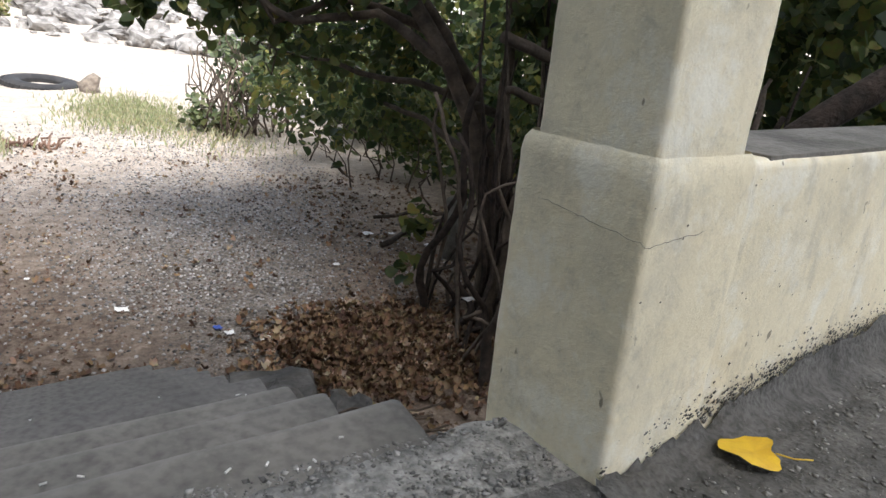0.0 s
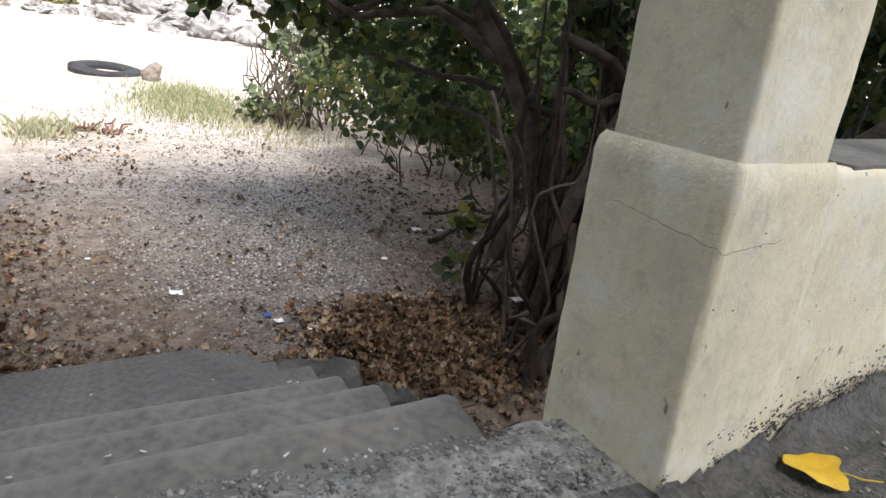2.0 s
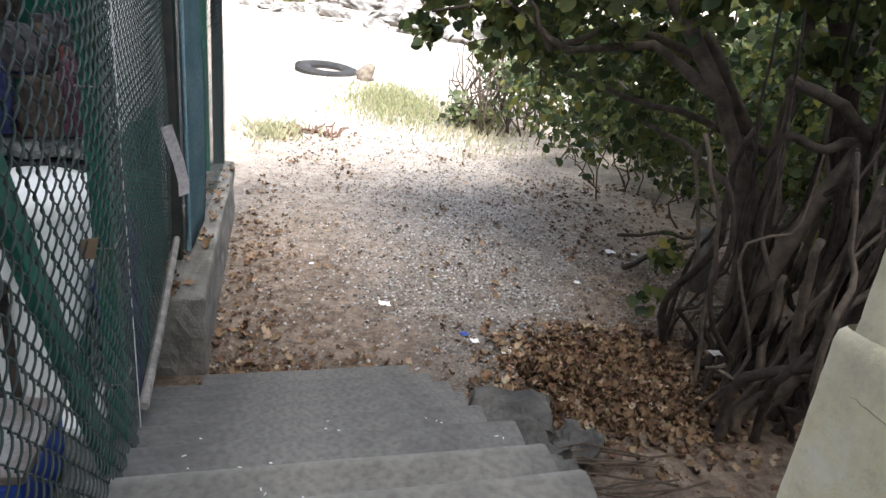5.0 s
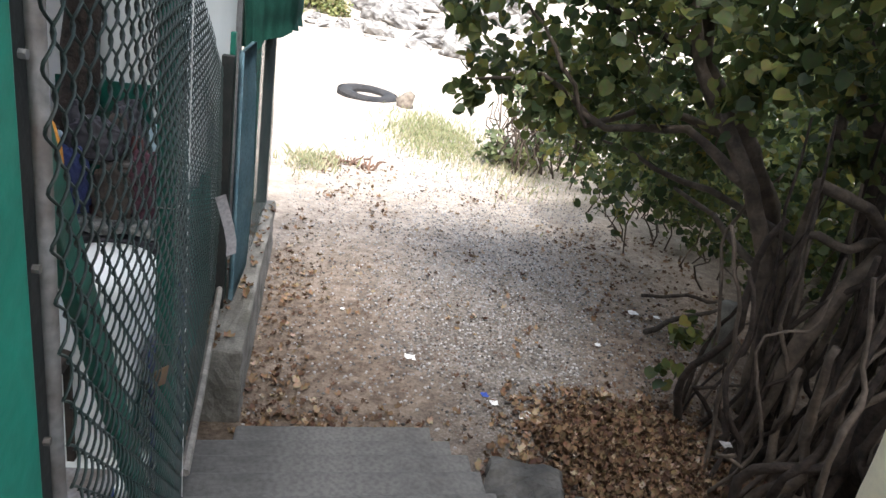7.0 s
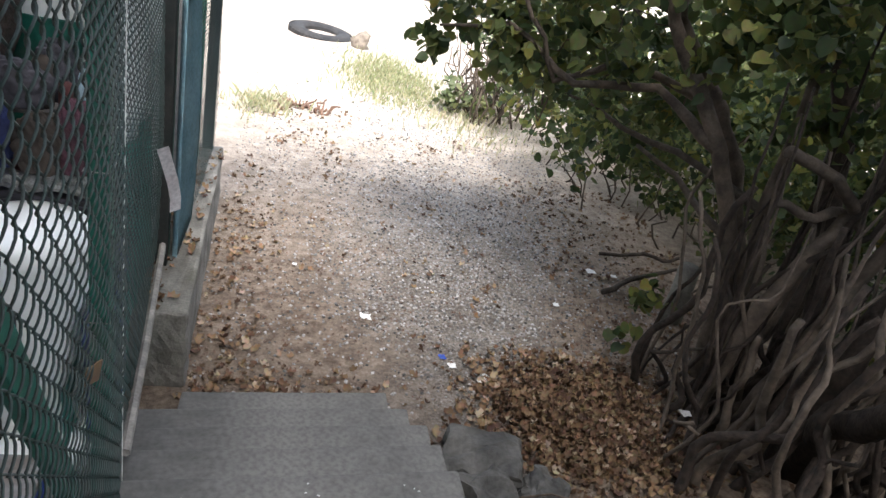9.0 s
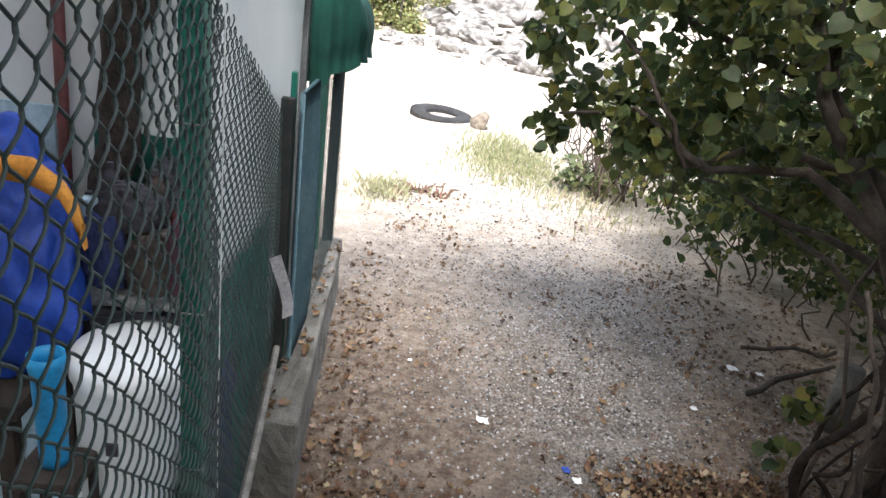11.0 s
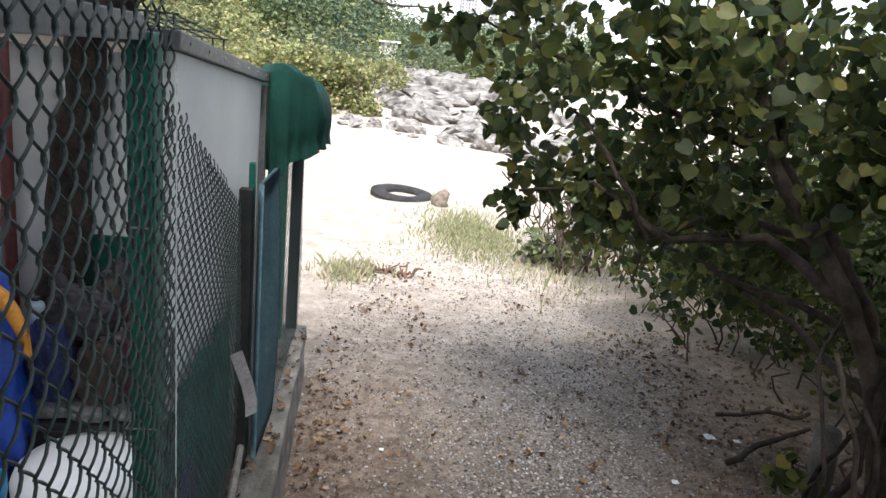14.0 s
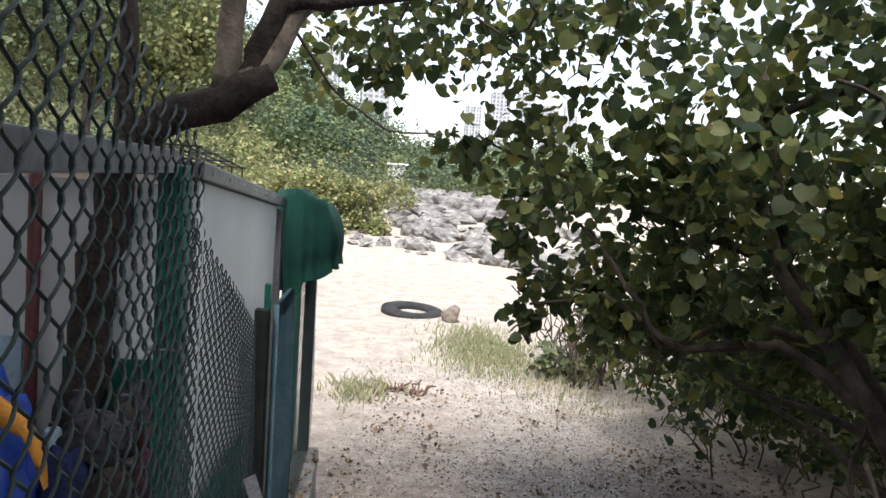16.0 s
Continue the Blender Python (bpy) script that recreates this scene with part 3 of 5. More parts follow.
def rounded(a0, a1, b0, b1, r, n):
    """Points round a rectangle with rounded corners, in two coordinates."""
    out = []
    for ca, cb, q in ((a1 - r, b1 - r, 0), (a0 + r, b1 - r, 1), (a0 + r, b0 + r, 2), (a1 - r, b0 + r, 3)):
        for k in range(5):
            t = math.pi / 2 * (q + k / 4)
            out.append((ca + r * math.cos(t), cb + r * math.sin(t)))
    full = []
    for p, q in zip(out, out[1:] + out[:1]):
        d = math.hypot(q[0] - p[0], q[1] - p[1])
        m = max(1, int(d / n))
        full += [(p[0] + (q[0] - p[0]) * k / m, p[1] + (q[1] - p[1]) * k / m) for k in range(m)]
    return full


def trowelled(name, rings, material, parent=None, amp=1.0):
    """A body lofted through rings of equal length, with the unevenness of hand-laid render."""
    v, f, n = [], [], len(rings[0])
    for ring in rings:
        for p in ring:
            p = local @ Vector(p)
            p += (noise.noise_vector(p * 6) * 0.003 + noise.noise_vector(p * 22) * 0.0014 + noise.noise_vector(p * 60) * 0.0009) * amp
            v.append(tuple(p - Vector(parent.location)) if parent else tuple(p))
    for j in range(len(rings) - 1):
        for k in range(n):
            f.append((j * n + k, j * n + (k + 1) % n, (j + 1) * n + (k + 1) % n, (j + 1) * n + k))
    return arrays(name, v, f, material, parent, smooth=True)


stations = [0.15 + 0.02 * k for k in range(80)] + [1.8 + 0.15 * k for k in range(19)]
parapet = trowelled("parapet_wall", [[(x, -a_, b_) for a_, b_ in rounded(-0.165, -0.004, PZ - 0.06, 1.512, 0.014, 0.02)] for x in stations], M_CREAM)
tagged(parapet, "low cream painted masonry wall with flaking paint", "wall", kind="structure")
part("coping", box((0.24, 0.010, 1.509), (4.4, 0.158, 1.5155), 0.001, local), M_KERB, parapet, "bare grey concrete top of the wall")
pillar = empty("pillar", (A.x, A.y, PZ), "cream painted square masonry pillar with a thin crack", "pillar", kind="structure")


def sub(name, bm, material, thing, label="", smooth=False):
    """A part whose mesh was made in world place."""
    bm.transform(Matrix.Translation(-thing.location))
    return part(name, bm, material, thing, label, smooth)




def column(name, profile):
    """A square column: (height, inset, corner radius) from foot to head."""
    rings = []
    for (z0, i0, r0), (z1, i1, r1) in zip(profile, profile[1:]):
        m = max(1, int((z1 - z0) / 0.016))
        for k in range(m):
            t = k / m
            i_, r_ = i0 + (i1 - i0) * t, r0 + (r1 - r0) * t
            base = rounded(0, 0.20, 0, 0.205, 0.009, 0.02)
            rings.append([(0.1 + (x - 0.1) * (1 - i_ * 10) - i_ * 0.35, 0.1 + (y - 0.1) * (1 - i_ * 10) - i_ * 0.25, z0 + (z1 - z0) * t) for x, y in base])
    return trowelled(name, rings, M_CREAM, pillar)


column("pedestal", [(PZ - 0.08, 0.0, 0), (1.495, 0.0, 0), (1.512, 0.002, 0), (1.522, 0.008, 0), (1.527, 0.0145, 0)])
column("shaft", [(1.49, 0.0145, 0), (3.3, 0.0145, 0), (3.32, 0.0145, 0)])
rng = random.Random(8)
crack = [(-0.0012, 0.19 - 0.008 * k, 1.447 - 0.0006 * k + rng.uniform(-0.0016, 0.0016)) for k in range(24)] + [(-0.0008, -0.0008, 1.430)] + [(0.008 * k, -0.0012, 1.430 + 0.0005 * k + rng.uniform(-0.0015, 0.0015)) for k in range(1, 15)]
bm = tube([local @ Vector(p) for p in crack], [0.0003 + 0.0004 * abs(noise.noise((k * 0.7, 3, 1))) for k in range(len(crack))], 4)
sub("crack", bm, M_CRACK, pillar, "thin dark hairline crack")

# two added walls out of view: they keep low sky light off the pillar
back = part("shade_wall_back", box((-7, -5.2, -0.05), (9, -5.0, 3.6), 0.01), M_KERB)
left = part("shade_wall_left", box((-2.6, -5.0, -0.05), (-2.4, 0.9, 3.4), 0.01), M_KERB)
tagged(left, "plain concrete wall added out of view beside the landing to block light", "wall", kind="structure")
tagged(back, "plain concrete wall added out of view behind the landing to block light", "wall", kind="structure")

# ---- kerb and fence ----
bm = box((-0.52, 3.30, -0.05), (-0.14, 5.56, 0.395), 0.022, rough=0.016, cuts=9)
for v_ in bm.verts:
    if v_.co.x > -0.3:
        v_.co.x -= 0.035 * (v_.co.y - 3.3)
    v_.co.z -= 0.02 * max(0, noise.noise((v_.co.x * 9, v_.co.y * 5, 4))) * (v_.co.z > 0.3)
kerb = part("kerb", bm, M_KERB)
tagged(kerb, "old mossy concrete kerb under the fence", "kerb", kind="structure")


def chain_link(name, y0, y1, top0, top1, z0, z1, x0, x1, parent, pitch=0.071, wire=0.0021, bulge=0.0, seed=1):
    """Woven wire: zigzag wires hooked into one another, between y0 and y1, with a sloping top and foot."""
    half = pitch / 2
    cols = int((y1 - y0) / half)
    samp = 4
    vs, fs, base = [], [], 0
    for i in range(cols):
        s = (i + 0.5) / cols
        bot, top = z0 + (z1 - z0) * s, top0 + (top1 - top0) * s
        k = int((top - bot) / half)
        m = k * samp + 1
        ph = np.arange(m) / samp
        zz = bot - (bot % pitch) + ph * half
        turn_ = np.pi * (ph + (i % 2))
        w = 0.62 * np.arccos(np.clip(np.cos(turn_), -1, 1)) / np.pi + 0.38 * (0.5 - 0.5 * np.cos(turn_))
        w = (w - 0.5) * 1.10 + 0.5
        yy = y0 + (i + w) * half
        xx = x0 + (x1 - x0) * (yy - y0) / (y1 - y0) + 0.0045 * np.sin(turn_)
        xx = xx + bulge * np.sin(np.pi * s) * np.sin(np.pi * np.clip((zz - bot) / max(top - bot, 0.1), 0, 1)) + 0.006 * np.sin(zz * 5 + s * 7 + seed)
        c = np.stack([xx, yy, zz], 1)
        d = np.gradient(c, axis=0)
        d /= np.linalg.norm(d, axis=1)[:, None]
        a = np.cross(d, (1, 0, 0))
        a /= np.linalg.norm(a, axis=1)[:, None]
        bb = np.cross(d, a)
        ring = np.stack([c + wire * (a * math.cos(t) + bb * math.sin(t)) for t in (0, 2.094, 4.189)], 1)
        vs.append(ring.reshape(-1, 3))
        j = np.arange(m - 1)[:, None] * 3 + base
        for q in range(3):
            fs.append(np.concatenate([j + q, j + (q + 1) % 3, j + 3 + (q + 1) % 3, j + 3 + q], 1))
        base += m * 3
    return arrays(name, np.concatenate(vs) - np.array(parent.location), np.concatenate(fs), M_WIRE, parent)


def fx(y):
    """The fence line: its x at y."""
    return -0.116 - 0.093 * (y - 1.65) if y < 3.77 else -0.313 + 0.01 * (y - 3.77)


fence = empty("fence", (-0.3, 3.2, 0), "green chain link fence on posts beside the steps", "fence")
sub("post", box((-0.232, 2.09, 0.50), (-0.185, 2.15, 2.29), 0.006), M_GREENPAINT, fence, "thick green painted post")
sub("post", tube([(-0.073, 1.035, PZ - 0.13), (-0.080, 1.03, 1.6), (-0.072, 1.035, 2.9)], 0.011, 10, 0.002), M_GALV, fence, "thin weathered grey pole", True)
sub("post", box((-0.36, 3.755, 0.36), (-0.305, 3.81, 1.70), 0.005), M_BLACK, fence, "dark post standing on the kerb")
sub("post", box((-0.355, 5.47, 0.36), (-0.285, 5.54, 1.80), 0.008), M_POST, fence, "dark mesh-wrapped corner post")
sub("post", box((-0.42, 5.30, 0.36), (-0.360, 5.35, 1.82), 0.006), M_TEAL, fence, "bright green post")
lean = math.degrees(math.atan2(0.80, 1.42))
sub("brace", box((-0.018, -0.03, 0), (0.004, 0.026, 1.80), 0.003, pose(-0.166, 1.91, 0.56, lean, 2.4, 0)), M_GREENPAINT, fence, "leaning flat green brace")
sub("top_rail", box((-0.035, 0, 0), (0.0, 1.30, 0.042), 0.003, pose(-0.075, 0.80, 2.275, 0, 0, 5.3)), M_GREYMETAL, fence, "dark grey metal top rail")
sub("batten", tube([(-0.186, 2.30, 0.53), (-0.240, 2.9, 0.522), (-0.322, 3.74, 0.508)], 0.016, 6, 0.004), M_GREYWOOD, fence, "weathered grey batten along the foot")
chain_link("wire_mesh", 0.985, 2.09, 2.66, 2.36, 1.16, 0.55, fx(0.985) + 0.008, fx(2.09) + 0.004, fence, pitch=0.058, wire=0.0022, seed=1)
chain_link("wire_mesh", 2.13, 3.78, 2.26, 1.66, 0.54, 0.52, fx(2.13) - 0.034, fx(3.77) - 0.036, fence, pitch=0.056, wire=0.0019, bulge=0.0, seed=2)
chain_link("wire_mesh", 4.3, 5.50, 1.66, 1.72, 0.40, 0.40, -0.28, -0.275, fence, pitch=0.05, wire=0.0014, seed=3)
for z in (0.75, 1.15, 1.55, 1.95):
    sub("wire_tie", tube([(-0.180, 2.085, z), (-0.178, 2.155, z + 0.01), (-0.236, 2.157, z + 0.004), (-0.238, 2.083, z), (-0.180, 2.085, z)], 0.0022, 5), M_GALV, fence, "twisted wire tie round the post")
sub("tie_cord", tube([(-0.168, 2.17, 0.5), (-0.170, 2.172, 1.3), (-0.168, 2.17, 2.24)], 0.0016, 6), M_PAPER, fence, "thin white cord tied along the post")
sill = part("yard_sill", box((-1.6, 0.88, -0.02), (-0.312, 2.2, 0.50), 0.01, rough=0.01, cuts=4), M_KERB)
tagged(sill, "mossy concrete side wall of the steps", "wall", kind="structure")

ledge = part("side_ledge", box((-0.31, 0.95, -0.02), (-0.205, 2.05, 0.47), 0.01, rough=0.012, cuts=4), M_BLOCK)
tagged(ledge, "dark dirty concrete ledge beside the steps", "ledge", kind="structure")
tub = part("blue_tub", box((-0.60, 1.78, 0.502), (-0.34, 2.08, 0.70), 0.03, rough=0.006, cuts=2), M_BLUE)
tagged(tub, "faded blue plastic tub behind the fence foot", "tub")
part("rim", box((-0.61, 1.77, 0.685), (-0.33, 2.09, 0.712), 0.008), M_GALV, tub, "grey tub rim")

gate = empty("gate_post", (-0.10, 0.93, PZ), "bright teal painted steel gate post", "gate post")
sub("tube_post", box((-0.20, 0.86, PZ - 0.13), (-0.075, 0.985, 3.2), 0.005), M_TEAL, gate)
flange = sub("flange", box((-0.085, 0.987, PZ - 0.13), (-0.078, 1.015, 3.2), 0.001), M_BLACK, gate, "rusty dark edge strip")
for k in range(9):
    bolt = sub("bolt", tube([(-0.079, 1.001, PZ + 0.12 + 0.21 * k), (-0.071, 1.001, PZ + 0.12 + 0.21 * k)], 0.005, 6), M_GALV, gate, "galvanised bolt head")
    bolt.parent = flange
stuck = part("stuck_leaf", box((-0.03, -0.002, -0.02), (0.03, 0.002, 0.022), 0.001, pose(-0.113, 1.646, 1.335, 0, 20, 80), 1, 0.006, 2), M_DRY)
tagged(stuck, "dry orange leaf caught in the fence wire", "leaf")

# corrugated sheet tied to the fence
bm = bmesh.new()
n, rows = 60, 14
grid = []
for j in range(rows + 1):
    zz = 0.42 + j / rows * (1.30)
    row = []
    for i in range(n + 1):
        s = i / n
        bow = 0.022 * math.sin(math.pi * min(1, max(0, (1.62 - zz) / 1.3)))
        row.append(bm.verts.new((-0.275 + 0.013 * math.cos(i * math.pi / 2) + bow * s, 3.79 + 0.46 * s, zz)))
    grid.append(row)
for j in range(rows):
    for i in range(n):
        bm.faces.new((grid[j][i], grid[j][i + 1], grid[j + 1][i + 1], grid[j + 1][i]))
bmesh.ops.solidify(bm, geom=bm.faces[:], thickness=0.003)
sheet = tagged(part("corrugated_sheet", bm, M_SHEET, None, "", True), "blue-green corrugated plastic sheet tied to the fence", "sheet")
batten = tagged(part("wooden_stake", box((-0.335, 3.83, 0.33), (-0.31, 3.87, 1.80), 0.004), M_GREENPAINT), "green painted stake behind the sheet", "stake")

# pale strip hanging on the fence
bm = bmesh.new()
pts = [(-0.262, 3.28, 1.175), (-0.250, 3.33, 1.09), (-0.236, 3.39, 0.99), (-0.228, 3.43, 0.90), (-0.230, 3.45, 0.83)]
rowa = [bm.verts.new((x - 0.022, y - 0.012, z)) for x, y, z in pts]
rowb = [bm.verts.new((x + 0.018, y + 0.012, z + 0.012)) for x, y, z in pts]
for k in range(len(pts) - 1):
    bm.faces.new((rowa[k], rowb[k], rowb[k + 1], rowa[k + 1]))
bmesh.ops.solidify(bm, geom=bm.faces[:], thickness=0.002)
tagged(part("plastic_strip", bm, M_TAG), "pale pinkish curled plastic strip hanging on the fence", "strip")

# ---- shed behind the fence ----
shed = empty("shed", (-0.45, 3.1, 0), "white panelled shed with a grey metal roof edge", "shed")
SH = pose(0, 3.05, 2.245, -5.3, 0, 0)
bm = box((-0.47, 0.02, -2.3), (-0.42, 1.55, -0.002), 0.003)
bm.transform(SH)
sub("side_wall", bm, M_WHITEWALL, shed)
sub("front_wall", box((-3.6, 3.07, 0.9), (-0.475, 3.12, 2.22), 0.003), M_WHITEWALL, shed)
sub("front_wall", box((-3.6, 3.06, 0.0), (-0.475, 3.11, 0.897), 0.003), M_LBLUE, shed, "pale blue lower panel")
sub("corner_post", box((-0.45, 4.60, 0.0), (-0.395, 4.65, 2.08), 0.004), M_GREYMETAL, shed)
bm = box((-0.50, -0.03, 0), (-0.395, 1.65, 0.055), 0.005)
bm.transform(SH)
edge = sub("roof_edge", bm, M_GREYMETAL, shed, "grey sheet metal roof edge")
for k in range(7):
    rivet = tube([(-0.396, 0.08 + 0.24 * k, 0.028), (-0.391, 0.08 + 0.24 * k, 0.028)], 0.007, 8)
    rivet.transform(SH)
    sub("rivet", rivet, M_GALV, shed).parent = edge
bm = box((-3.6, -0.02, 0.005), (-0.51, 1.65, 0.05), 0.004)
bm.transform(SH)
sub("roof", bm, M_GREYMETAL, shed)

rack = empty("wire_rack", (-0.6, 3.6, 2.3), "dark wire rack lying on the shed roof", "rack")
for k in range(9):
    x = -0.95 + 0.05 * k
    sub("bar", tube([(x, 3.5, 2.25), (x, 3.5, 2.36), (x, 4.3, 2.29), (x, 4.3, 2.18)], 0.004, 5), M_BLACK, rack)
for y, z in ((3.5, 2.36), (3.75, 2.34), (4.0, 2.315), (4.3, 2.29)):
    sub("bar", tube([(-0.97, y, z), (-0.53, y, z)], 0.004, 5), M_BLACK, rack)

# green cloth over the corner of the shed
def drape_top(x, y):
    """Height of the roof edge and the bundle under the cloth."""
    h = 2.245 - 0.093 * (y - 3.05) + 0.085
    return h + 0.02 - 2.2 * max(0, x + 0.36) ** 2 + 0.06 * noise.noise((x * 7, y * 5, 2)) - 0.35 * max(0, y - 5.0) ** 1.5


v, f = [], []
n, rows = 84, 22
for j in range(rows + 1):
    t = j / rows
    for i in range(n):
        a = 2 * math.pi * i / n
        fold = noise.noise((math.cos(a) * 3.2, math.sin(a) * 3.2, 1.5)) + 0.6 * noise.noise((math.cos(a) * 8, math.sin(a) * 8, 4.5))
        q = min(1, t / 0.45)
        x, y = -0.31 + 0.155 * q * math.cos(a), 5.04 + 0.36 * q * math.sin(a)
        if y < 4.75:
            x -= 0.5 * (4.75 - y)
        z = drape_top(x, y) + 0.02 * fold * q
        if t > 0.45:
            w = (t - 0.45) / 0.55
            out = 0.03 * fold * w ** 0.5 + 0.075 * w * fold + 0.03 * math.sin(math.pi * min(1, w * 1.2)) + 0.02 * noise.noise((math.cos(a) * 5, math.sin(a) * 5, w * 2)) * w
            x, y = x + out * math.cos(a), y + out * math.sin(a)
            hem = 1.70 + 0.04 * math.cos(a) - 0.11 * max(0, math.cos(a + 1.75)) ** 4 + 0.05 * noise.noise((math.cos(a) * 3, math.sin(a) * 3, 8))
            z += (hem - z) * w
        z += 0.02 * noise.noise((x * 16, y * 9, 3 + t * 2))
        v.append((x, y, z))
for j in range(rows):
    for i in range(n):
        f.append((j * n + i, (j + 1) * n + i, (j + 1) * n + (i + 1) % n, j * n + (i + 1) % n))
tagged(arrays("green_cloth", v, f, M_CLOTH, smooth=True), "dark green cloth draped over the shed corner", "cloth")

# ---- clutter in the yard ----
drum = empty("plastic_drum", (-0.52, 2.57, -0.08), "tall white plastic drum with a rounded lid", "drum")
drum_body = spin([(0.0, 0.55), (0.15, 0.55), (0.160, 0.58), (0.165, 1.16), (0.170, 1.175), (0.170, 1.195)], 32, (0, 0, 0), M_BIN, "body", drum)
spin([(0.174, 1.17), (0.176, 1.21), (0.166, 1.235), (0.11, 1.255), (0, 1.26)], 32, (0, 0, 0), M_BIN, "lid", drum)
part("label", box((-0.02, -0.172, 0.98), (0.012, -0.164, 1.02), 0.0), M_DARK, drum_body, "small grey printed patch")
crate = empty("storage_crate", (-0.53, 2.52, -0.08), "pale plastic crate carrying the white drum", "crate")
part("body", box((-0.26, -0.24, 0.0), (0.19, 0.22, 0.548), 0.02), M_BIN, crate)
can = spin([(0.0, 0.0), (0.034, 0.0), (0.037, 0.02), (0.041, 0.28), (0.046, 0.31), (0.046, 0.34), (0.041, 0.34), (0.038, 0.30), (0.034, 0.03), (0, 0.03)], 20, (-0.655, 2.35, 0.905), M_SKYBLUE, "blue_canister")
tagged(can, "bright blue open plastic canister beside the drum", "canister")
stool = part("stool", box((-0.74, 2.27, 0.86), (-0.57, 2.43, 0.90), 0.008), M_DKWOOD)
tagged(stool, "dark wooden stool carrying the blue canister", "stool")
for x, y in ((-0.725, 2.285), (-0.585, 2.285), (-0.725, 2.415), (-0.585, 2.415)):
    part("leg", box((x - 0.012, y - 0.012, -0.02), (x + 0.012, y + 0.012, 0.858), 0.002), M_DKWOOD, stool)
table = part("old_table", box((-1.7, 2.44, 0.95), (-0.80, 2.86, 1.0), 0.006), M_DKWOOD)
tagged(table, "old dark wooden table carrying bundles", "table")
for x, y in ((-1.65, 2.48), (-0.85, 2.48), (-1.65, 2.82), (-0.85, 2.82)):
    part("leg", box((x - 0.025, y - 0.025, -0.02), (x + 0.025, y + 0.025, 0.95), 0.003), M_DKWOOD, table)
woven = part("woven_mat", box((-0.78, 2.735, 1.17), (-0.36, 2.86, 1.24), 0.02, rough=0.025, cuts=6), M_WOVEN)
tagged(woven, "grey woven mat lying on a stacked box", "mat")
for lo, hi, m_, lab in (((-0.76, 2.74, 0.0), (-0.38, 2.87, 1.165), M_DARK, "tall dark plastic box stacked against the shed"), ((-0.62, 2.92, 0.0), (-0.48, 3.04, 1.42), M_BROWNBOX, "tall brown carton against the shed wall")):
    b = part("box", box(lo, hi, 0.012, rough=0.006, cuts=2), m_)
    tagged(b, lab, "box")
    part("lid", box((lo[0] - 0.01, lo[1] - 0.012, hi[2] - 0.07), (hi[0] + 0.01, lo[1] - 0.004, hi[2] - 0.015), 0.003), m_, b)


def bag(name, at, r, material, label, cat, seed):
    bm = bmesh.new()
    bmesh.ops.create_icosphere(bm, subdivisions=5, radius=0.88)
    for v in bm.verts:
        d = 0.22 * noise.noise(v.co * 1.6 + Vector((seed, 0, 0))) + 0.30 * abs(noise.noise(v.co * 3.2 + Vector((0, seed, 0)))) + 0.10 * abs(noise.noise(v.co * 8 + Vector((seed, 2, 0))))
        v.co *= 1 + d
        v.co.z = max(v.co.z, -0.78)
        v.co = Vector((v.co.x * r[0], v.co.y * r[1], v.co.z * r[2]))
    bm.transform(Matrix.Translation(at))
    return tagged(part(name, bm, material, None, "", True), label, cat)


bag("blue_tarpaulin", (-0.95, 2.66, 1.33), (0.27, 0.17, 0.42), M_BLUE, "crumpled royal blue plastic tarpaulin on the table", "tarpaulin", 3)
bag("blue_tarpaulin", (-1.42, 2.66, 1.25), (0.22, 0.18, 0.32), M_BLUE, "crumpled royal blue plastic tarpaulin on the table", "tarpaulin", 9)
v, f = [], []
band = [(-1.25, 1.62), (-1.08, 1.68), (-0.95, 1.70), (-0.822, 1.696), (-0.714, 1.69), (-0.634, 1.655), (-0.60, 1.61), (-0.585, 1.54)]
for k, (x, z) in enumerate(band):
    y = 2.45 - 0.02 * math.sin(k * 1.3)
    for dy, dz in ((-0.012, -0.028), (-0.022, 0.0), (-0.010, 0.030), (0.012, 0.026), (0.010, -0.028)):
        v.append((x + 0.004 * math.sin(k * 5 + dz * 90), y + dy, z + dz * (1 + 0.25 * math.sin(k * 2.1))))
for k in range(len(band) - 1):
    for j in range(5):
        f.append((k * 5 + j, k * 5 + (j + 1) % 5, k * 5 + 5 + (j + 1) % 5, k * 5 + 5 + j))
sash = arrays("orange_strap", v, f, M_ORANGE, smooth=True)
tagged(sash, "folded orange cloth lying across the blue tarpaulin", "cloth")
bag("old_jacket", (-0.55, 2.97, 1.50), (0.07, 0.06, 0.12), M_DARK, "dark old jacket bundled on the carton", "jacket", 5)
bag("old_cloth", (-0.66, 2.71, 1.37), (0.075, 0.035, 0.13), M_NAVY, "crumpled navy blue cloth heaped on the shelf", "cloth", 12)
bag("old_cloth", (-0.52, 2.70, 1.35), (0.075, 0.035, 0.11), M_DKWOOD, "crumpled dark brown cloth heaped on the shelf", "cloth", 14)
bag("old_cloth", (-0.42, 2.71, 1.38), (0.06, 0.035, 0.14), M_MAROON, "crumpled dull maroon cloth heaped on the shelf", "cloth", 17)
bag("old_cloth", (-0.58, 2.73, 1.52), (0.10, 0.03, 0.08), M_DARK, "black bundled cloth heaped on the shelf", "cloth", 19)
shelf = part("wire_shelf", box((-0.78, 2.75, 1.43), (-0.36, 2.86, 1.442), 0.002), M_GALV)
tagged(shelf, "small grey shelf crowded with cans and bottles", "shelf")
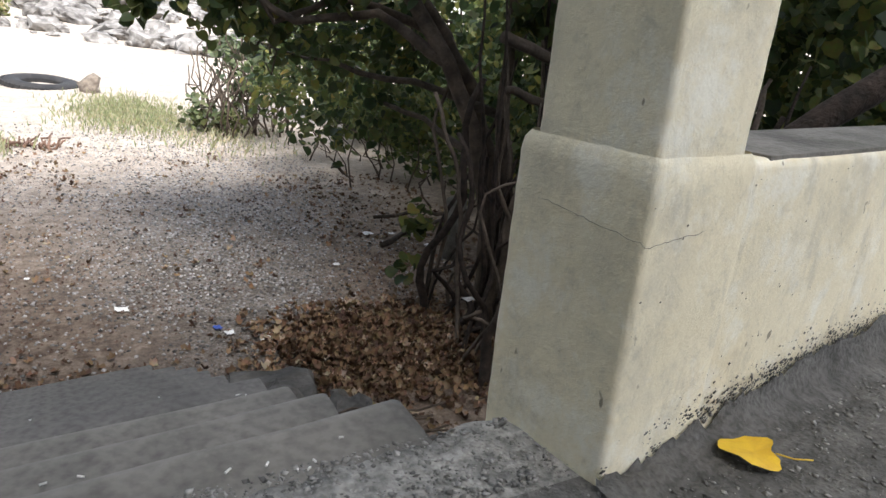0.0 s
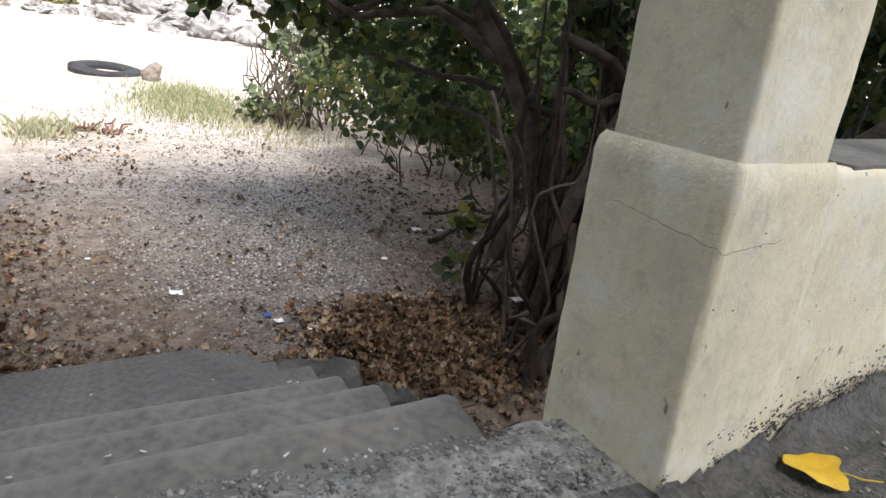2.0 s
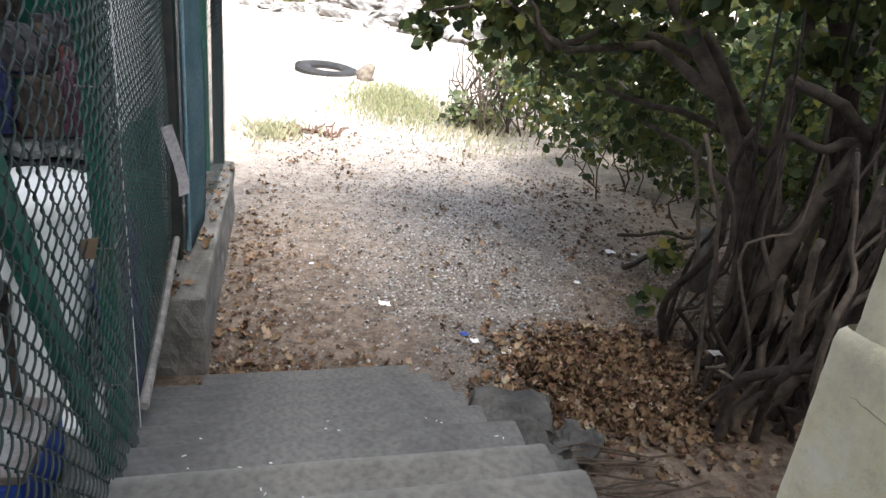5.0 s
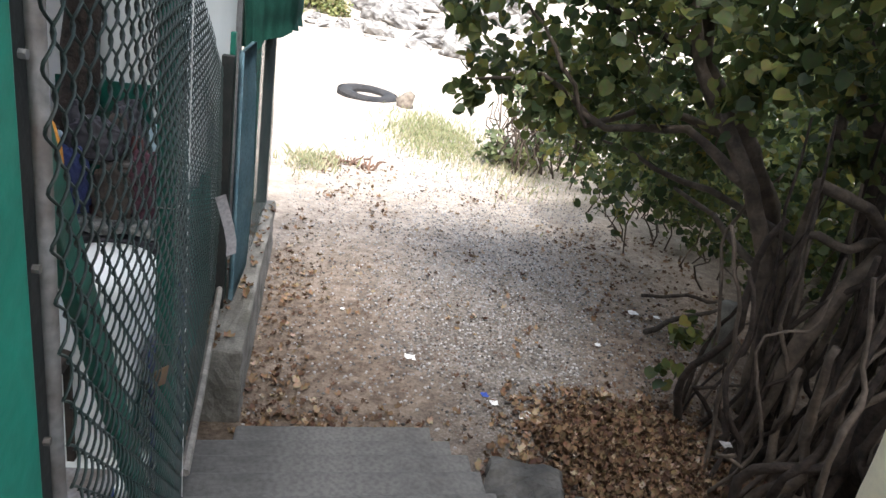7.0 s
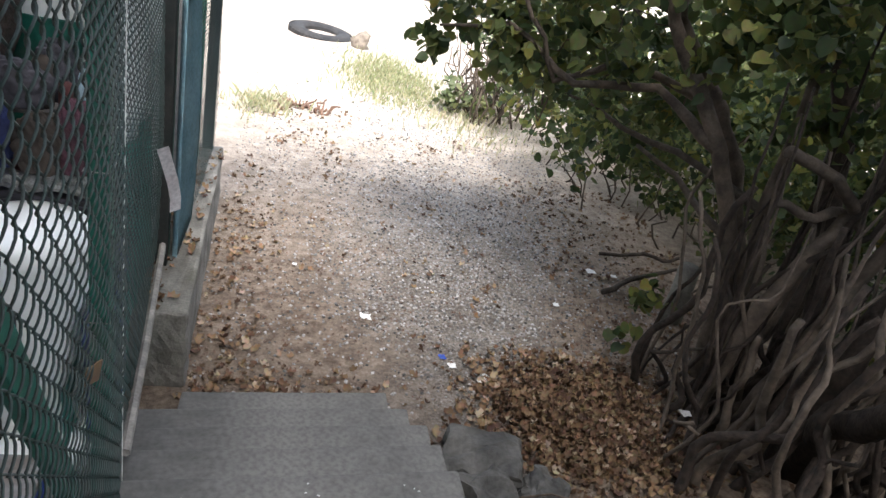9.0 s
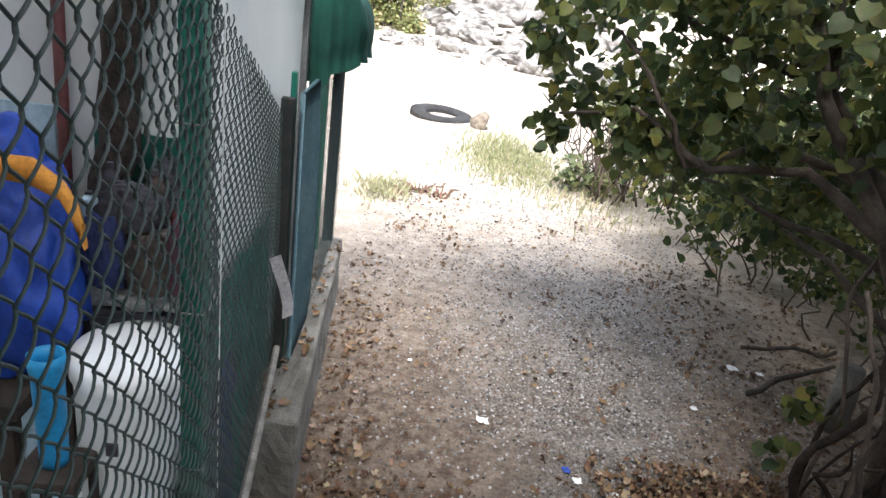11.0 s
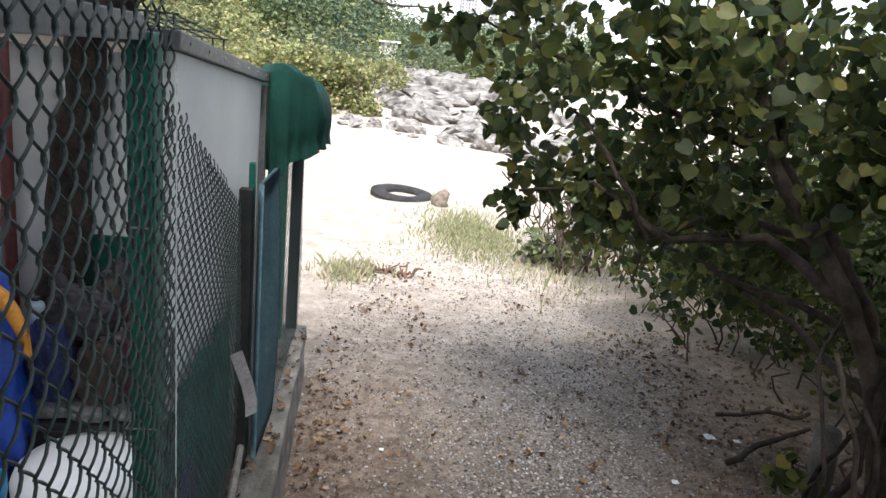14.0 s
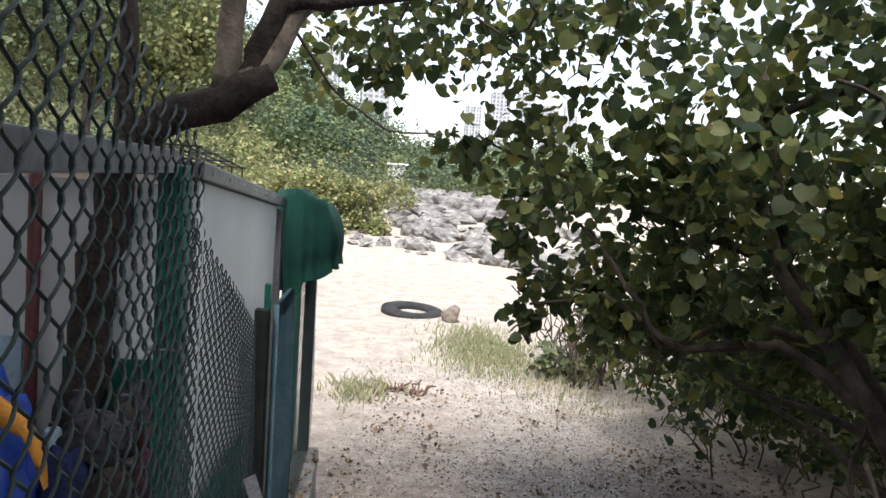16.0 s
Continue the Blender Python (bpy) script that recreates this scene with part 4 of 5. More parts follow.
for x, y in ((-0.77, 2.757), (-0.37, 2.757), (-0.77, 2.853), (-0.37, 2.853)):
    part("leg", box((x - 0.006, y - 0.006, 1.20), (x + 0.006, y + 0.006, 1.43), 0), M_GALV, shelf)


def can(x, y, z, r, h, material, label):
    ob = spin([(0, 0), (r * 0.94, 0), (r, h * 0.05), (r, h * 0.74), (r * 0.8, h * 0.84), (r * 0.4, h * 0.9), (r * 0.4, h), (0, h)], 14, (x, y, z), material, "bottle")
    part("cap", box((x - r * 0.42, y - r * 0.42, z + h * 0.92), (x + r * 0.42, y + r * 0.42, z + h + 0.004), 0.002), M_DARK, ob)
    return tagged(ob, label, "bottle", "clutter on the shelf")


for k in range(12):
    z = 1.235 if k < 6 else 1.442
    mm, lb = ((M_BLUE, "blue plastic bottle on the crowded shelf"), (M_RED, "dark red bottle on the crowded shelf"), (M_DARK, "black bottle on the crowded shelf"), (M_DKWOOD, "dark brown bottle on the crowded shelf"), (M_LBLUE, "dusty pale blue bottle on the crowded shelf"))[(k * 3 + k // 6) % 5]
    can(-0.735 + 0.066 * (k % 6), 2.80 + 0.012 * math.sin(k * 2.2), z, 0.028 + 0.007 * math.sin(k * 1.7), 0.135 + 0.05 * math.sin(k * 2.9), mm, lb)
pale = part("pale_blue_board", box((-1.9, 3.035, 0.02), (-0.94, 3.052, 1.72), 0.003), M_LBLUE)
tagged(pale, "pale blue board leaning against the shed wall", "board")
panel = part("green_board", box((-0.82, 3.045, 0.02), (-0.49, 3.058, 1.66), 0.004, rough=0.003, cuts=2), M_GREENPAINT)
tagged(panel, "dull green board leaning against the shed wall", "board")
bottle = spin([(0, 0.0), (0.036, 0.0), (0.04, 0.04), (0.034, 0.07), (0.04, 0.10), (0.034, 0.13), (0.04, 0.16), (0.036, 0.20), (0.015, 0.23), (0.015, 0.25), (0, 0.25)], 18, (-0.82, 2.82, 1.0), M_BLUE, "ribbed_bottle")
bottle.data.transform(Matrix.Diagonal((1, 1, 1.0, 1)))
tagged(bottle, "ribbed blue plastic bottle on the table", "bottle")
rod = part("red_pole", tube([(-0.91, 3.0, 0.0), (-0.90, 3.0, 1.2), (-0.885, 3.0, 2.235)], 0.02, 10), M_RED, None, "", True)
tagged(rod, "dark red painted steel pole", "pole")
sheet2 = part("blue_sheet", box((-0.345, 2.45, 0.02), (-0.335, 3.0, 0.92), 0.002, pose(0, 0, 0, 0, 0, 0), rough=0.02, cuts=7), M_DULLBLUE)
tagged(sheet2, "faded blue plastic sheet behind the fence", "sheet")
v, f = [], []
for j in range(13):
    for i in range(41):
        y = 2.35 + 1.42 * i / 40
        top = 0.74 + 0.46 * min(1, (i / 40) / 0.45) ** 1.5 + 0.07 * noise.noise((y * 4, 0, 2))
        z = 0.03 + (top - 0.03) * j / 12
        v.append((-0.375 + 0.025 * noise.noise((y * 7, z * 1.5, 3)) + 0.012 * noise.noise((y * 19, z * 4, 1)), y, z))
for j in range(12):
    for i in range(40):
        f.append((j * 41 + i, j * 41 + i + 1, (j + 1) * 41 + i + 1, (j + 1) * 41 + i))
net = arrays("shade_netting", v, f, M_NET, smooth=True)
tagged(net, "dark green netting sagging behind the fence", "netting")

# dark rendered fillet where the wall meets the floor
v, f = [], []
for i in range(361):
    x = -0.012 + i * 0.01
    h = 0.012 + 0.05 * min(1, max(0, x * 2)) + 0.03 * noise.noise((x * 7, 0, 1)) + 0.022 * noise.noise((x * 25, 0, 5)) + 0.014 * noise.noise((x * 70, 0, 5))
    h = max(h, 0.006)
    for y, z in ((-0.0035, h), (-0.006, h * 0.6 + 0.004 * noise.noise((x * 50, 1, 4))), (-0.016 - 0.014 * abs(noise.noise((x * 16, 2, 0))), 0.010 + 0.006 * noise.noise((x * 60, 3, 1))), (-0.07 - 0.02 * noise.noise((x * 9, 5, 1)), -0.004)):
        p = local @ Vector((x, y, PZ + z))
        v.append(tuple(p))
for i in range(360):
    for k in range(3):
        f.append((i * 4 + k, i * 4 + k + 1, i * 4 + k + 5, i * 4 + k + 4))
fil = arrays("wall_fillet", v, f, M_CONC)
tagged(fil, "dark stained mortar fillet along the wall foot", "fillet", kind="structure")


# ---- trees ----
def stem(thing, name, a, c, r0, r1, seed, amp=0.12, n=10, material=None, wob=0.012, sag=0.0, via=None):
    pts = wander(a, c, n, amp, seed, sag) if not via else [p for s, e in zip([a, *via], [*via, c]) for p in wander(s, e, 4, amp * 0.4, seed)[:-1]] + [Vector(c)]
    rad = [r0 + (r1 - r0) * (i / (len(pts) - 1)) ** 0.8 for i in range(len(pts))]
    return sub(name, tube(pts, rad, 9, wob), material or M_BARK, thing, "", True)


htree = empty("hibiscus_tree", (2.9, 3.9, 0), "many-stemmed sea hibiscus with heart-shaped leaves overhanging the path", "tree")
stem(htree, "trunk", (2.83, 3.72, -0.1), (1.98, 4.3, 2.5), 0.075, 0.028, 1, 0.06, via=[(2.80, 3.7, 0.4), (2.68, 3.75, 0.92), (2.46, 3.8, 1.38), (2.12, 4.1, 1.95)], material=M_STEM)
stem(htree, "trunk", (3.35, 4.2, -0.1), (2.0, 4.3, 3.0), 0.095, 0.03, 15, 0.06, via=[(3.28, 4.3, 0.4), (2.94, 4.3, 1.16), (2.70, 4.3, 1.50), (2.25, 4.3, 1.98)], material=M_STEM)
stem(htree, "trunk", (3.05, 3.35, -0.1), (3.3, 4.0, 3.6), 0.10, 0.05, 2, via=[(3.45, 3.8, 0.75), (3.35, 4.0, 1.5), (3.0, 4.1, 2.4)], material=M_BARK2)
stem(htree, "trunk", (2.92, 3.62, -0.1), (2.85, 3.9, 2.6), 0.05, 0.028, 3, 0.06, via=[(2.90, 3.66, 0.5), (2.80, 3.72, 1.1), (2.86, 3.8, 1.7)], material=M_STEM)
stem(htree, "trunk", (2.52, 3.26, -0.1), (3.3, 3.5, 2.1), 0.055, 0.03, 4, 0.05, via=[(2.58, 3.28, 0.3), (2.69, 3.3, 0.72), (2.87, 3.32, 1.10), (3.06, 3.35, 1.36)], material=M_STEM)
stem(htree, "trunk", (2.62, 3.05, -0.1), (3.35, 3.2, 1.7), 0.06, 0.03, 16, 0.05, via=[(2.72, 3.08, 0.35), (2.88, 3.1, 0.75), (3.1, 3.15, 1.2)], material=M_STEM)
stem(htree, "trunk", (2.85, 2.9, -0.1), (3.6, 2.9, 2.9), 0.09, 0.05, 5, via=[(2.95, 2.9, 0.8), (3.3, 2.95, 1.8)], material=M_BARK2)
stem(htree, "limb", (2.46, 3.8, 1.38), (1.02, 4.75, 1.62), 0.036, 0.008, 6, 0.08, via=[(2.15, 4.1, 1.60), (1.73, 4.25, 1.52), (1.35, 4.45, 1.74)], material=M_STEM)
stem(htree, "limb", (2.76, 4.3, 1.41), (1.2, 4.5, 2.12), 0.034, 0.008, 17, 0.06, via=[(2.45, 4.3, 1.58), (2.0, 4.3, 1.66), (1.64, 4.32, 1.50), (1.36, 4.35, 1.92)], material=M_STEM)
stem(htree, "limb", (2.06, 4.3, 2.07), (1.96, 4.2, 2.75), 0.03, 0.012, 18, 0.06, via=[(1.97, 4.3, 2.4)], material=M_BARK3)
stem(htree, "limb", (2.17, 4.2, 2.0), (0.7, 4.9, 2.55), 0.03, 0.006, 7, via=[(1.7, 4.4, 2.15), (1.2, 4.6, 2.35)])
stem(htree, "limb", (1.9, 4.2, 2.5), (2.4, 3.2, 3.4), 0.03, 0.01, 8)
stem(htree, "limb", (2.80, 3.72, 1.1), (1.9, 5.6, 1.3), 0.03, 0.006, 9)
stem(htree, "limb", (2.86, 4.0, 0.8), (3.0, 6.8, 1.2), 0.03, 0.008, 10)
stem(htree, "limb", (3.0, 4.1, 2.4), (1.6, 3.0, 2.7), 0.03, 0.006, 11)
stem(htree, "limb", (2.46, 3.3, 1.56), (3.1, 3.35, 1.22), 0.035, 0.03, 19, 0.05, via=[(2.78, 3.3, 1.46)], material=M_STEM)
stem(htree, "limb", (2.52, 3.3, 1.30), (3.1, 3.4, 1.26), 0.02, 0.03, 21, 0.05, material=M_STEM)
stem(htree, "limb", (2.95, 2.9, -0.05), (3.3, 1.35, 2.05), 0.075, 0.05, 12, 0.08, via=[(2.7, 2.65, 0.5), (2.45, 2.15, 0.98), (2.75, 1.75, 1.45)], material=M_BARK2)
stem(htree, "limb", (3.35, 4.0, 1.5), (4.6, 4.6, 2.7), 0.05, 0.015, 14)
rr = random.Random(11)
for k in range(80):
    a = (rr.uniform(2.15, 3.2), rr.uniform(2.2, 3.7), -0.06)
    if a[0] < 2.25 and a[1] > 3.1:
        continue
    z = rr.uniform(0.25, 1.6)
    c = (a[0] + rr.uniform(-0.1, 0.75) * min(1, z), a[1] + rr.uniform(-0.35, 0.4), z)
    stem(htree, "root", a, c, rr.uniform(0.008, 0.034), rr.uniform(0.004, 0.018), 20 + k, 0.15, 14, M_STEM if k % 3 == 0 else M_BARK2, 0.016)
for k in range(20):
    a = (rr.uniform(2.45, 3.3), rr.uniform(2.6, 3.9), -0.05)
    c = (a[0] + rr.uniform(-0.25, 0.3), a[1] + rr.uniform(-0.2, 0.3), rr.uniform(1.0, 2.3))
    stem(htree, "shoot", a, c, rr.uniform(0.012, 0.024), 0.006, 1080 + k, 0.10, 9, M_STEM if k % 2 else M_BARK2, 0.006)
for k in range(40):
    a = (rr.uniform(1.5, 3.4), rr.uniform(4.2, 6.4), rr.uniform(1.2, 2.4))
    c = (a[0] + rr.uniform(-0.5, 0.3), a[1] + rr.uniform(-0.4, 0.4), a[2] + rr.uniform(-0.2, 0.5))
    stem(htree, "twig", a, c, 0.008, 0.003, 120 + k, 0.15, 6, M_TWIG, 0.0)
for k in range(30):
    a = (rr.uniform(2.95, 4.0), rr.uniform(4.6, 8.6), -0.03)
    c = (a[0] + rr.uniform(-0.6, 0.2), a[1] + rr.uniform(-0.5, 0.3), rr.uniform(0.3, 0.9))
    stem(htree, "twig", a, c, 0.010, 0.003, 170 + k, 0.2, 6, M_TWIG, 0.0)


def under(ob):
    """Put a mesh that was made in world place under its thing."""
    ob.data.transform(Matrix.Translation(-Vector(ob.parent.location)))
    return ob


under(foliage("crown", 3, [
    ((2.15, 3.9, 2.55), (0.85, 0.7, 0.5), 1150), ((1.45, 4.6, 2.35), (0.75, 0.6, 0.40), 760), ((1.6, 4.9, 1.75), (0.5, 0.5, 0.3), 430),
    ((2.4, 5.2, 1.55), (0.8, 0.7, 0.45), 1000), ((3.0, 6.3, 1.0), (0.8, 1.0, 0.6), 1300), ((3.2, 5.1, 2.1), (1.0, 0.9, 0.7), 1050),
    ((3.1, 7.9, 0.7), (0.6, 1.0, 0.45), 900), ((4.5, 4.2, 2.3), (1.2, 1.4, 1.0), 1100), ((4.4, 6.5, 1.5), (1.2, 1.5, 1.2), 1500),
    ((3.1, 3.6, 3.3), (1.2, 1.2, 0.45), 1100), ((1.7, 4.0, 3.1), (0.7, 0.6, 0.25), 330), ((3.5, 2.1, 2.4), (0.9, 0.7, 0.6), 800), ((5.2, 1.8, 2.0), (1.2, 1.0, 1.0), 800),
    ((0.78, 4.9, 2.5), (0.30, 0.3, 0.2), 160), ((4.0, 2.4, 0.9), (0.4, 0.8, 0.7), 600), ((4.3, 4.6, 0.7), (0.5, 1.4, 0.6), 1100), ((4.0, 6.6, 0.5), (0.5, 1.5, 0.5), 1000),
    ((4.5, 2.3, 1.7), (0.9, 0.9, 1.2), 1800), ((5.6, 3.6, 1.6), (1.0, 1.6, 1.4), 1800),
    ((1.02, 4.78, 1.46), (0.13, 0.12, 0.14), 44), ((1.35, 4.5, 1.70), (0.25, 0.2, 0.18), 140), ((1.75, 4.15, 1.70), (0.25, 0.15, 0.2), 110), ((2.27, 3.72, 0.42), (0.13, 0.12, 0.22), 48),
    ((2.6, 3.5, 2.25), (0.6, 0.5, 0.3), 420), ((2.8, 2.8, 2.5), (0.8, 0.6, 0.25), 760), ((5.2, 5.2, 1.3), (0.8, 2.2, 1.3), 2600), ((4.8, 3.2, 2.5), (0.8, 1.3, 0.8), 1900), ((4.2, 3.3, 1.9), (0.5, 1.0, 0.7), 1100), ((3.1, 3.7, 1.75), (0.4, 0.3, 0.2), 150), ((2.5, 3.75, 1.98), (0.5, 0.35, 0.22), 260), ((3.0, 3.4, 1.95), (0.4, 0.4, 0.25), 240), ((1.05, 4.8, 1.95), (0.22, 0.25, 0.25), 120), ((2.3, 5.0, 2.2), (0.6, 0.4, 0.4), 420),
], 0.074, M_LEAF, htree, label="dense heart-shaped green leaves, some yellowing"))

thicket = empty("thicket", (6, 6, 0), "dense dark green thicket behind the hibiscus tree", "bush")
for k in range(14):
    a = (rr.uniform(4.6, 7.2), rr.uniform(3.0, 9.0), -0.05)
    stem(thicket, "stem", a, (a[0] + rr.uniform(-0.4, 0.4), a[1] + rr.uniform(-0.4, 0.4), rr.uniform(1.2, 2.3)), 0.03, 0.01, 800 + k, 0.2, 7, M_BARK2)
under(foliage("leaves", 55, [((5.4, 6.6, 1.0), (0.9, 1.6, 1.1), 3000), ((6.4, 8.6, 1.2), (1.4, 1.4, 1.2), 2600), ((6.2, 4.6, 1.4), (1.0, 1.6, 1.3), 3000), ((4.4, 8.4, 0.7), (0.7, 1.2, 0.7), 1500), ((6.6, 2.4, 1.5), (1.0, 1.5, 1.4), 2200)], 0.12, M_LEAF, thicket))

ltree = empty("leaning_tree", (-0.72, 2.97, 0), "old brown tree leaning out over the fence with cut limbs", "tree")
stem(ltree, "trunk", (-0.80, 2.97, -0.1), (-0.195, 2.98, 2.575), 0.068, 0.05, 31, via=[(-0.75, 2.97, 1.4), (-0.69, 2.97, 1.9), (-0.635, 2.97, 2.28), (-0.52, 2.97, 2.40)], material=M_BARK2)
stem(ltree, "limb", (-0.33, 2.98, 2.50), (-0.32, 3.0, 3.5), 0.042, 0.03, 32, 0.04, via=[(-0.31, 2.98, 2.78)], material=M_BARK3)
stem(ltree, "limb", (-0.27, 2.98, 2.53), (0.9, 3.6, 3.15), 0.045, 0.02, 33, 0.06, via=[(-0.18, 2.98, 2.79), (0.1, 3.1, 2.86)], material=M_BARK2)
stem(ltree, "limb", (-0.63, 2.97, 2.25), (-0.62, 2.95, 3.6), 0.03, 0.02, 34, 0.05)
stem(ltree, "limb", (-0.27, 2.96, 2.53), (-0.02, 3.1, 2.98), 0.042, 0.03, 35, 0.03, material=M_BARK3)
stem(ltree, "limb", (-0.32, 3.0, 3.4), (0.6, 0.2, 4.3), 0.03, 0.015, 36)
stem(ltree, "limb", (-0.62, 2.95, 3.5), (-1.4, 0.5, 4.4), 0.02, 0.012, 37)
for k in range(16):
    a = (rr.uniform(-0.2, 1.2), rr.uniform(3.3, 4.2), rr.uniform(3.0, 3.3))
    stem(ltree, "twig", a, (a[0] + rr.uniform(-0.3, 0.5), a[1] + rr.uniform(0.1, 0.7), a[2] - rr.uniform(0.0, 0.35)), 0.009, 0.003, 700 + k, 0.12, 6, M_TWIG, 0.0)
stem(ltree, "twig", (-0.2, 3.0, 2.78), (0.35, 3.3, 2.45), 0.006, 0.003, 38, 0.05, sag=0.12, material=M_TWIG, wob=0)
# clumps above the view, set and thinned by where their shade falls
under(foliage("crown", 8, [
    ((0.9, -1.0, 4.4), (2.3, 1.5, 0.55), 3500), ((-0.7, 0.9, 4.4), (1.7, 1.1, 0.5), 1500), ((-1.4, -0.6, 4.4), (1.4, 1.4, 0.55), 2200), ((2.1, 0.8, 4.4), (1.2, 0.8, 0.45), 3000), ((-2.8, 0.2, 4.3), (2.2, 2.4, 0.7), 4800), ((-1.7, 1.5, 4.4), (1.4, 1.2, 0.5), 3000), ((4.8, -0.2, 4.6), (2.3, 2.6, 0.6), 2600), ((-3.2, 0.3, 2.7), (1.1, 2.4, 1.4), 5200), ((3.2, 2.2, 4.5), (1.3, 0.9, 0.4), 1500), ((-0.9, -3.4, 4.7), (4.6, 1.6, 0.5), 4400),
], 0.105, M_LEAF, ltree, label="overhanging green leaves out of view, placed to shade landing, steps and yard"))
under(foliage("spray", 9, [((0.35, 4.5, 3.12), (0.9, 0.5, 0.24), 760), ((0.0, 4.1, 2.88), (0.45, 0.4, 0.16), 170), ((1.15, 4.6, 3.0), (0.6, 0.5, 0.3), 300), ((0.7, 4.0, 3.45), (1.2, 0.6, 0.25), 600)], 0.062, M_LEAF, ltree, label="small hanging leaf sprays"))

# ---- shore: tyre, grass, rocks ----
tyre = empty("tyre", (0.63, 12.75, -0.05), "large worn black lorry tyre lying on the sand", "tyre")
prof = [(0.27, 0.10), (0.30, 0.135), (0.40, 0.15), (0.47, 0.135), (0.515, 0.10), (0.525, 0.0), (0.515, -0.10), (0.47, -0.135), (0.40, -0.15), (0.30, -0.135), (0.27, -0.10), (0.26, 0.0), (0.27, 0.10)]
tb = spin(prof, 48, (0, 0, 0), M_TYRE, "casing", tyre)
for k in range(40):
    a = 2 * math.pi * k / 40
    bm = box((0.505, -0.028, -0.12), (0.535, 0.028, 0.12), 0.006, pose(0, 0, 0, 0, 0, math.degrees(a)), 1)
    part("tread", bm, M_TYRE, tb)
tyre.rotation_euler = (radians(4), radians(3), 0)

rng = np.random.default_rng(5)


def blades(name, n, area, height, seed, material):
    rng = np.random.default_rng(seed)
    x = rng.normal(area[0], area[2], n)
    y = rng.normal(area[1], area[3], n)
    h = height * rng.uniform(0.4, 1.2, n)
    lean = rng.normal(0, 0.35, (n, 2)) * h[:, None]
    w = 0.008
    a = rng.uniform(0, np.pi, n)
    dx, dy = w * np.cos(a), w * np.sin(a)
    z = np.zeros(n) - 0.01
    v = np.stack([np.stack([x - dx, y - dy, z], 1), np.stack([x + dx, y + dy, z], 1), np.stack([x + lean[:, 0] * 0.4 + dx * 0.7, y + lean[:, 1] * 0.4 + dy * 0.7, h * 0.6], 1), np.stack([x + lean[:, 0], y + lean[:, 1], h], 1)], 1)
    f = np.array([(0, 1, 2), (0, 2, 3)])[None] + (np.arange(n) * 4)[:, None, None]
    return arrays(name, v.reshape(-1, 3), f.reshape(-1, 3), material)


g = blades("beach_grass", 3800, (1.55, 10.3, 0.34, 0.75), 0.085, 3, M_GREENGRASS)
tagged(g, "short green beach grass beside the sandy path", "grass", kind="stuff")
g = blades("verge_grass", 800, (2.35, 8.9, 0.35, 0.6), 0.10, 4, M_GRASS)
tagged(g, "short dry grass along the path edge", "grass", kind="stuff")
g = blades("dry_weeds", 420, (-0.05, 8.1, 0.16, 0.2), 0.13, 6, M_GRASS)
tagged(g, "dry brown weeds beside the path", "weeds", kind="stuff")

scrub = empty("dry_scrub", (2.75, 9.2, 0), "tangled dry scrub with hanging vines at the bush end", "shrub")
for k in range(64):
    a = (rr.uniform(2.25, 3.3), rr.uniform(8.6, 9.8), -0.02)
    c = (a[0] + rr.uniform(-0.25, 0.25), a[1] + rr.uniform(-0.3, 0.3), rr.uniform(0.5, 1.3))
    stem(scrub, "vine", a, c, 0.014, 0.006, 300 + k, 0.22, 7, M_TWIG, 0.0)
under(foliage("leaves", 21, [((2.75, 9.3, 0.75), (0.5, 0.6, 0.45), 420), ((3.4, 9.8, 1.1), (0.8, 0.8, 0.7), 1200), ((2.4, 9.0, 0.25), (0.35, 0.4, 0.2), 260)], 0.075, M_FAR, scrub, 0.3))

debris = empty("driftwood_pile", (0.42, 8.2, 0), "small heap of reddish driftwood and dead stalks", "driftwood")
for k in range(16):
    a = (rr.uniform(0.2, 0.6), rr.uniform(8.05, 8.35), 0.0)
    c = (a[0] + rr.uniform(-0.2, 0.2), a[1] + rr.uniform(-0.1, 0.1), rr.uniform(0.05, 0.16))
    stem(debris, "stick", a, c, 0.018, 0.008, 400 + k, 0.06, 4, M_BROWNBOX, 0.004)
stick = part("driftwood_stump", tube([(1.26, 12.2, -0.03), (1.22, 12.2, 0.07), (1.30, 12.2, 0.15), (1.36, 12.2, 0.22)], [0.15, 0.13, 0.10, 0.05], 10, 0.09), M_BARK3, None, "", True)
tagged(stick, "weathered driftwood stump beside the tyre", "driftwood")
log = part("fallen_log", tube(wander((2.5, 4.55, 0.05), (3.3, 5.0, 0.10), 8, 0.08, 51), [0.020, 0.021, 0.019, 0.02, 0.018, 0.018, 0.017, 0.016, 0.014], 9, 0.008), M_BARK, None, "", True)
tagged(log, "fallen grey branch lying among dead leaves", "branch")
log = part("fallen_log", tube(wander((2.75, 5.2, 0.04), (3.5, 5.3, 0.06), 8, 0.08, 52), 0.015, 9, 0.006), M_BARK, None, "", True)
tagged(log, "thin fallen grey branch under the bush", "branch")
cut = part("cut_trunk", tube([(2.95, 4.35, -0.03), (2.97, 4.36, 0.2), (2.96, 4.36, 0.42)], [0.085, 0.075, 0.07], 12, 0.012), M_KERB, None, "", True)
tagged(cut, "short pale cut trunk under the bush", "stump")


